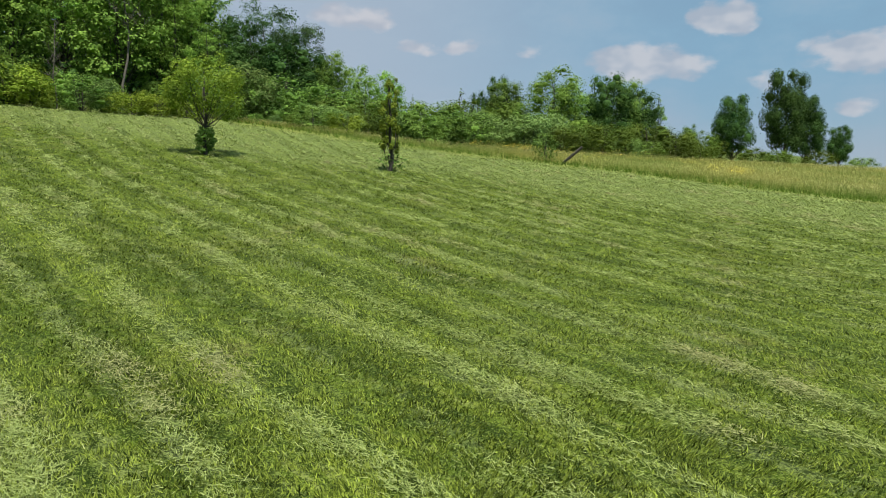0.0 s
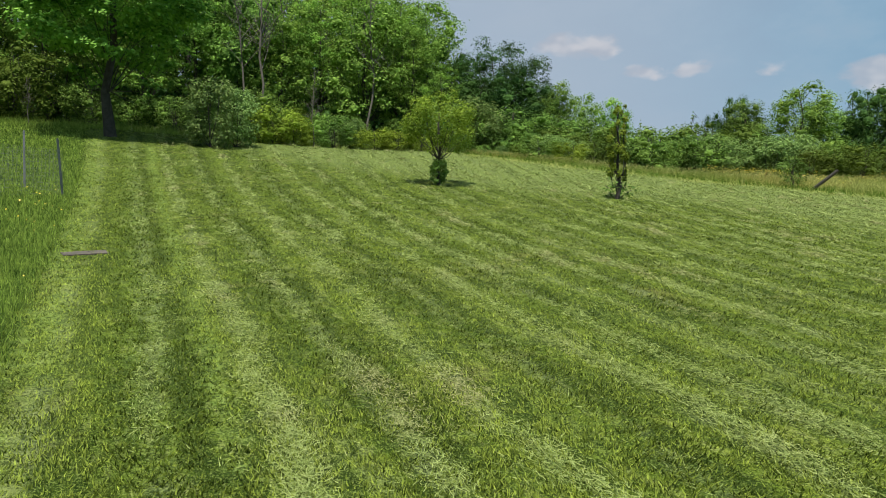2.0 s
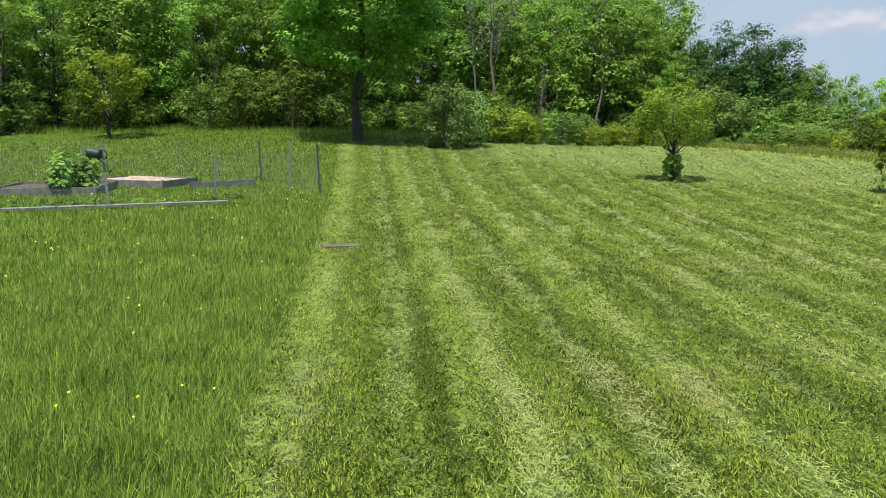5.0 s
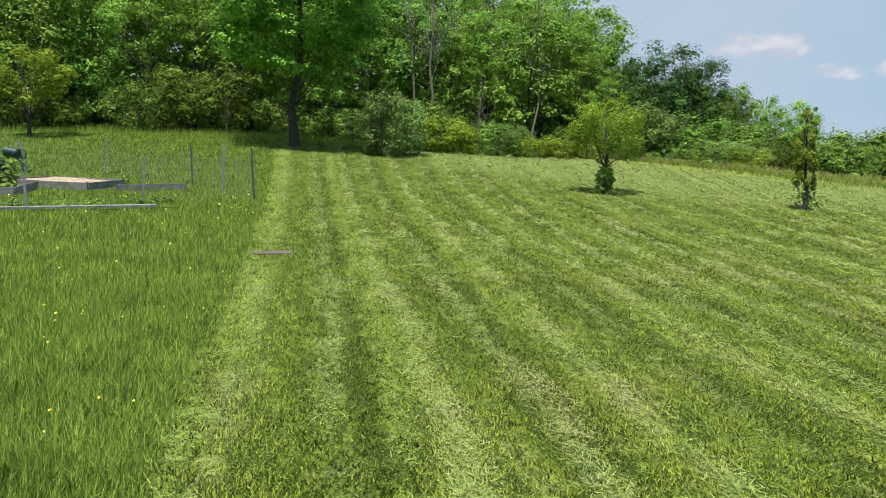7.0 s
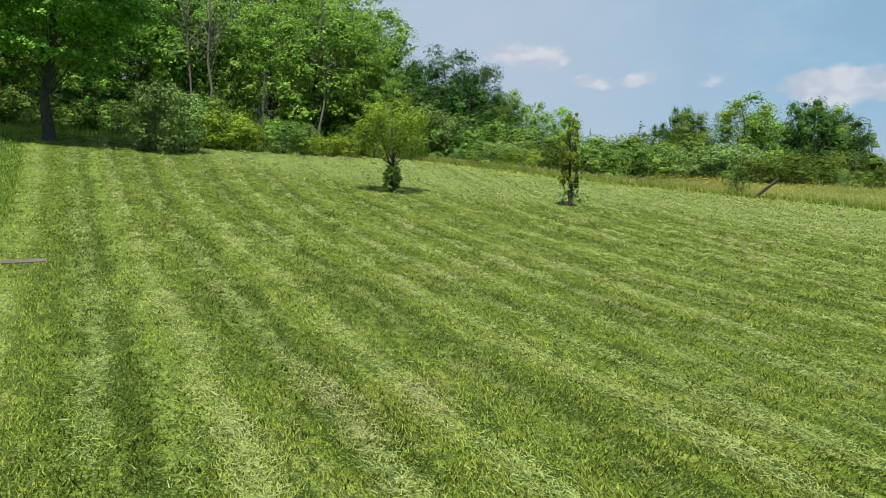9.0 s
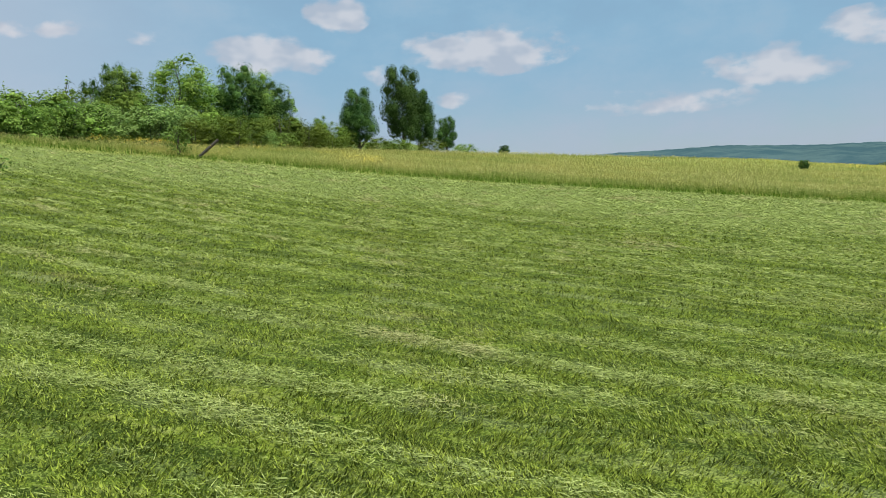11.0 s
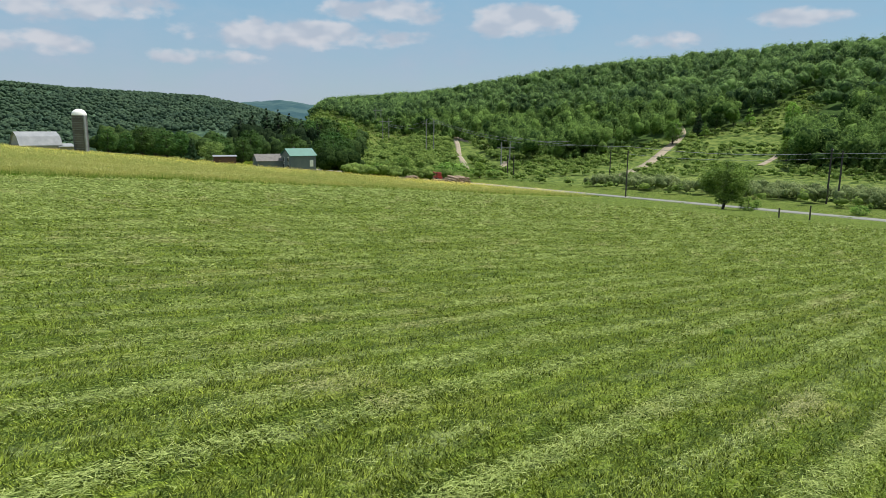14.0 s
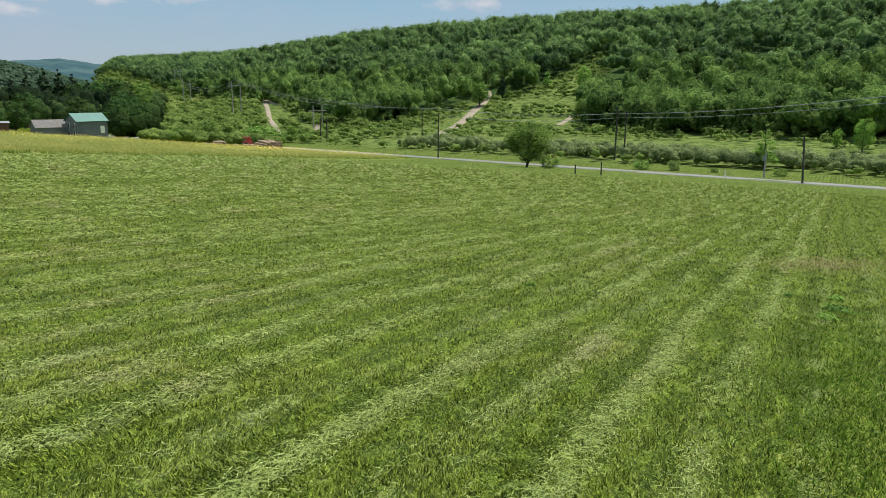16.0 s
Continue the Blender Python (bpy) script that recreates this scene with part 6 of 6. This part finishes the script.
def wires(name, pts, sag, r, label):
    """Hanging cables between supports."""
    pieces = []
    for a, b in zip(pts[:-1], pts[1:]):
        a, b = np.array(a), np.array(b)
        ts = np.linspace(0, 1, 14)
        line = a + (b - a) * ts[:, None]
        line[:, 2] -= sag * 4 * ts * (1 - ts)
        pieces.append(tube(line, [r] * 14, 4))
    V, F = joined(pieces)
    ob = new(name, raw(name, V, F, [M["tin"]], True))
    tagged(ob, label, "cable")


def up(az, d, el):
    h = heading(az) * d
    return (h.x, h.y, EYE + d * math.tan(radians(el)))


wires("power_cable", [up(113, 230, -0.9), up(122.65, 158, -1.6), up(137.0, 160, -1.75), up(160.0, 98, 0.6)], 0.9, 0.045, "overhead power cable along the road")
wires("power_cable", [up(122.65, 158, -2.2), up(137.5, 157, -2.05), up(160.0, 98, 0.15)], 0.9, 0.03, "overhead power cable along the road")


def h_frame(az, d, h):
    g = at(az, d)
    ob = thing("transmission_tower", pose(g.x, g.y, g.z - 0.4, 0, 0, 20), "tall grey H-frame power line tower on the slope", "power tower", "power line towers")
    for k in (-2.2, 2.2):
        solid("pole", M["grey_wood"], ob, lambda bm: cyl(bm, 0.24, 0.17, h, pose(0, k, h / 2), 10))
    solid("crossarm", M["grey_wood"], ob, lambda bm: box(bm, 0.2, 9.0, 0.25, pose(0, 0, h - 2.0), 0.02))
    return ob


for az, d, h in ((106.7, 330, 17), (103.1, 430, 15), (102.5, 520, 15), (112.9, 262, 9)):
    h_frame(az, d, h)
wires("power_cable", [up(102.5, 520, 0.0), up(103.1, 430, 0.05), up(106.7, 330, 0.45), up(118, 262, -1.3)], 3.0, 0.06, "high voltage cable over the cleared strip")
wires("power_cable", [up(102.6, 520, -0.2), up(103.3, 430, -0.15), up(107.0, 330, 0.2), up(118.4, 262, -1.6)], 3.0, 0.06, "high voltage cable over the cleared strip")


# ---- farm ----
def silo():
    g = at(80.45, 250)
    ob = thing("silo", pose(g.x, g.y, g.z - 1), "grey concrete stave silo with a white domed roof", "silo")
    r, h = 2.2, 12.3
    solid("wall", M["concrete"], ob, lambda bm: cyl(bm, r, r, h, pose(0, 0, h / 2), 32))
    for i in range(16):
        solid("hoop", M["tin"], ob, lambda bm: cyl(bm, r + 0.03, r + 0.03, 0.05, pose(0, 0, 0.6 + i * 0.73), 32))

    def dome(bm):
        bmesh.ops.create_uvsphere(bm, u_segments=32, v_segments=12, radius=r + 0.05)
        bmesh.ops.delete(bm, geom=[v for v in bm.verts if v.co.z < -0.05], context="VERTS")
        bmesh.ops.transform(bm, matrix=pose(0, 0, h) @ Matrix.Diagonal((1, 1, 0.9, 1)), verts=bm.verts)
    solid("dome", M["white"], ob, dome)
    solid("chute", M["tin"], ob, lambda bm: box(bm, 0.9, 0.8, h, pose(-r * 0.72, -r * 0.72, h / 2, 0, 0, 45), 0.05))


silo()


def gable(bm, sx, sy, h, rise, over=0.0, profile=None):
    """A prism with the roof profile across y, along x."""
    prof = profile or [(-sy / 2, 0), (-sy / 2, h), (0, h + rise), (sy / 2, h), (sy / 2, 0)]
    ends = [[bm.verts.new((s * sx / 2, y, z)) for y, z in prof] for s in (-1, 1)]
    bm.faces.new(ends[0][::-1])
    bm.faces.new(ends[1])
    n = len(prof)
    for i in range(n):
        j = (i + 1) % n
        bm.faces.new((ends[0][i], ends[0][j], ends[1][j], ends[1][i]))
    bmesh.ops.recalc_face_normals(bm, faces=bm.faces)


def roof_sheet(bm, sx, line, th=0.12):
    """A folded roof sheet along x from a profile line of (y, z)."""
    lower = [(y, z - th) for y, z in line]
    gable(bm, sx, 0, 0, 0, profile=list(lower) + list(line[::-1]))


def barn():
    g = at(77.6, 262)
    ob = thing("barn", pose(g.x, g.y, g.z - 2.0, 0, 0, -60), "old barn with a pale metal gambrel roof", "barn")
    sx, sy, h = 12.0, 9.0, 3.2
    line = [(-sy / 2 - 0.4, h - 0.3), (-sy / 2 * 0.62, h + 2.5), (0, h + 4.0), (sy / 2 * 0.62, h + 2.5), (sy / 2 + 0.4, h - 0.3)]
    solid("wall", M["grey_wood"], ob, lambda bm: gable(bm, sx, sy, h, 0, profile=[(-sy / 2, 0)] + [(y * 0.96, z - 0.2) for y, z in line] + [(sy / 2, 0)]))
    solid("roof", M["tin"], ob, lambda bm: roof_sheet(bm, sx + 0.8, line))
    solid("lean_to", M["grey_wood"], ob, lambda bm: box(bm, 5.0, 4.0, 2.6, pose(7.5, -3.5, 1.3), 0.03))
    solid("lean_to_roof", M["tin"], ob, lambda bm: box(bm, 5.4, 4.6, 0.15, pose(7.5, -3.6, 2.8, 12, 0, 0), 0.02))


barn()


def house():
    g = at(96.1, 205)
    ob = thing("house", pose(g.x, g.y, g.z - 0.3, 0, 0, 112), "grey two-storey house with a green metal roof", "house")
    sx, sy, h, rise = 8.0, 5.6, 4.5, 1.8
    solid("wall", M["siding"], ob, lambda bm: gable(bm, sx, sy, h, rise))
    e = 0.35
    k = rise / (sy / 2)
    solid("roof", M["green_tin"], ob, lambda bm: roof_sheet(bm, sx + 0.7, [(-sy / 2 - e, h - e * k + 0.12), (0, h + rise + 0.12), (sy / 2 + e, h - e * k + 0.12)]))
    glass = plain("window_glass", (0.03, 0.035, 0.04), (0.05, 0.055, 0.06), 1.0, 0.1)
    for x, y, z, face in ((sx / 2, -1.3, 3.3, "x"), (sx / 2, 1.3, 3.3, "x"), (sx / 2, -1.3, 1.4, "x"), (sx / 2, 1.3, 1.4, "x"), (-2.6, sy / 2, 2.2, "y")):
        dims = (0.06, 0.8, 1.2) if face == "x" else (0.95, 0.06, 1.7)
        big = face == "y"
        win = solid("window", M["white"], ob, lambda bm: box(bm, dims[0] + (0.16 if big else 0), dims[1] + (0 if big else 0.16), dims[2] + 0.16, pose(x, y, z), 0.01))
        solid("pane", M["white"] if big else glass, win, lambda bm: box(bm, dims[0], dims[1], dims[2], pose(x + (0 if big else 0.03), y + (0.03 if big else 0), z), 0.005))
    solid("chimney", M["concrete"], ob, lambda bm: box(bm, 0.5, 0.5, 1.1, pose(1.2, -0.6, h + rise), 0.02))


house()
M["shingle"] = plain("shingle", (0.10, 0.095, 0.09), (0.19, 0.18, 0.17), 1.5, 0.9)


def long_house(az, d, sx, sy, h, rise, turn, wall, roof, label, name="house"):
    g = at(az, d)
    ob = thing(name, pose(g.x, g.y, g.z - 0.2, 0, 0, turn), label, "building")
    solid("wall", M[wall], ob, lambda bm: gable(bm, sx, sy, h, rise))
    k = rise / (sy / 2)
    solid("roof", M[roof], ob, lambda bm: roof_sheet(bm, sx + 0.6, [(-sy / 2 - 0.3, h - 0.3 * k + 0.1), (0, h + rise + 0.1), (sy / 2 + 0.3, h - 0.3 * k + 0.1)]))


long_house(93.7, 207, 7.4, 6.0, 2.2, 1.7, 100, "siding", "shingle", "low grey house with a shingled roof")
long_house(90.4, 215, 6.2, 3.0, 2.3, 0.3, 95, "dark_wood", "tin", "dark red shed with a flat pale roof", "shed")


def loader():
    g = at(107.4, 172)
    red = plain("red_paint", (0.28, 0.035, 0.025), (0.42, 0.06, 0.045), 1.0, 0.5)
    tyre = plain("rubber", (0.02, 0.02, 0.02), (0.05, 0.05, 0.05), 4.0, 0.85)
    ob = thing("log_loader", pose(g.x, g.y, g.z + 0.1, 0, 0, 15) @ Matrix.Scale(0.8, 4), "red log loader parked beside the timber pile", "loader")
    solid("body", red, ob, lambda bm: box(bm, 3.0, 1.7, 0.8, pose(0, 0, 1.25), 0.12))
    solid("cab", red, ob, lambda bm: box(bm, 1.3, 1.5, 1.3, pose(-0.4, 0, 2.2), 0.12))
    solid("cab_window", M["pole_wood"], ob, lambda bm: box(bm, 1.0, 1.54, 0.6, pose(-0.4, 0, 2.4), 0.05))
    solid("boom", red, ob, lambda bm: box(bm, 2.8, 0.25, 0.3, pose(1.4, 0, 2.4, 0, -20, 0), 0.05))
    for sx in (-1, 1):
        for sy in (-1, 1):
            wheel = solid("wheel", tyre, ob, lambda bm: cyl(bm, 0.65, 0.65, 0.45, pose(sx * 1.05, sy * 0.9, 0.6, 90, 0, 0), 20))
            solid("hub", M["tin"], wheel, lambda bm: cyl(bm, 0.28, 0.28, 0.5, pose(sx * 1.05, sy * 0.9, 0.6, 90, 0, 0), 14))


loader()


def log_pile(az, d, n, ln, label, seed):
    rgn = random.Random(seed)
    g = at(az, d)
    ob = thing("log_pile", pose(g.x, g.y, g.z, 0, 0, 10), label, "log pile", "log piles by the track")
    ends = plain("log", (0.22, 0.15, 0.10), (0.42, 0.32, 0.22), 1.5, 0.9)
    for i in range(n):
        layer = i // 9
        x = (i % 9) * 0.02 + rgn.uniform(-0.6, 0.6)
        r = rgn.uniform(0.16, 0.26)
        solid("log", ends, ob, lambda bm: cyl(bm, r, r * 0.85, ln * rgn.uniform(0.7, 1.0), pose(x, (i % 9 - 4 + 0.5 * (layer % 2)) * 0.5, 0.25 + layer * 0.42) @ pose(0, 0, 0, 0, 90 + rgn.uniform(-5, 5), rgn.uniform(-6, 6)), 10))


log_pile(109.0, 170, 34, 6.5, "pile of cut brown logs beside the road", 3)
log_pile(108.0, 171, 20, 4.0, "stack of cut brown logs behind the loader", 5)
log_pile(105.0, 176, 14, 4.0, "low pile of pale cut timber", 4)

# trees standing in the cleared strip on the hill
for k, az, d, el, w in (("lime", 134.1, 300, 1.9, 1.0), ("elm", 129.0, 310, 1.5, 0.9), ("spruce", 127.7, 305, 1.2, 1.0), ("aspen", 131.3, 315, 1.7, 1.3), ("oak", 125.9, 290, 0.5, 1.1), ("lime", 134.0, 245, -0.6, 1.1),
                        ("oak", 130.2, 318, 1.3, 1.0), ("aspen", 128.2, 300, 0.6, 1.2), ("shrub", 132.4, 290, -1.0, 1.3), ("shrub", 130.7, 280, -1.9, 1.3), ("shrub_olive", 128.6, 262, -2.2, 1.4), ("shrub", 133.1, 262, -2.4, 1.2)):
    plant(k, az, d, top(az, d, el), w)

# trees about the farm
for k, az, d, el, w in (("elm", 82.2, 250, -0.6, 1.0), ("elm", 84.5, 262, -0.35, 1.0), ("elm", 86.2, 255, -0.7, 1.0), ("spruce", 88.0, 225, -1.2, 1.0), ("shrub_grey", 89.5, 235, -1.5, 1.2), ("elm", 90.4, 250, -1.3, 1.0), ("elm", 91.8, 240, -1.2, 1.0),
                        ("spruce", 91.7, 330, 0.6, 1.0), ("spruce", 92.6, 335, 0.9, 0.9), ("spruce", 93.7, 330, 1.2, 1.0), ("spruce", 94.6, 335, 1.1, 1.0), ("spruce", 95.4, 340, 0.8, 1.0), ("spruce", 96.4, 325, 0.4, 1.0), ("elm", 95.6, 250, -0.9, 1.0), ("spruce", 97.6, 300, 0.2, 0.7), ("spruce", 99.2, 300, -0.3, 0.7),
                        ("elm", 96.8, 330, 0.25, 1.0), ("elm", 97.9, 340, 0.45, 1.0), ("elm", 98.8, 350, 0.3, 1.0), ("oak", 100.0, 345, 0.0, 0.9), ("elm", 95.6, 335, 0.1, 1.0), ("elm", 98.2, 225, -1.1, 1.0), ("elm", 99.6, 228, -1.2, 1.0), ("elm", 98.9, 240, -0.7, 1.0), ("oak", 104.6, 212, -2.7, 1.1), ("shrub", 102.2, 200, -3.2, 1.4), ("shrub", 108.6, 205, -3.0, 1.6),
                        ("shrub_light", 92.2, 205, -3.05, 1.6), ("elm", 83.4, 255, -0.9, 1.0), ("elm", 85.4, 270, -0.8, 1.0), ("elm", 87.2, 275, -0.8, 1.0), ("elm", 90.0, 285, -0.9, 1.0), ("elm", 92.4, 280, -0.6, 1.0), ("lime", 110.8, 215, -3.0, 1.2), ("shrub", 112.0, 215, -3.6, 1.4)):
    plant(k, az, d, top(az, d, el), w)
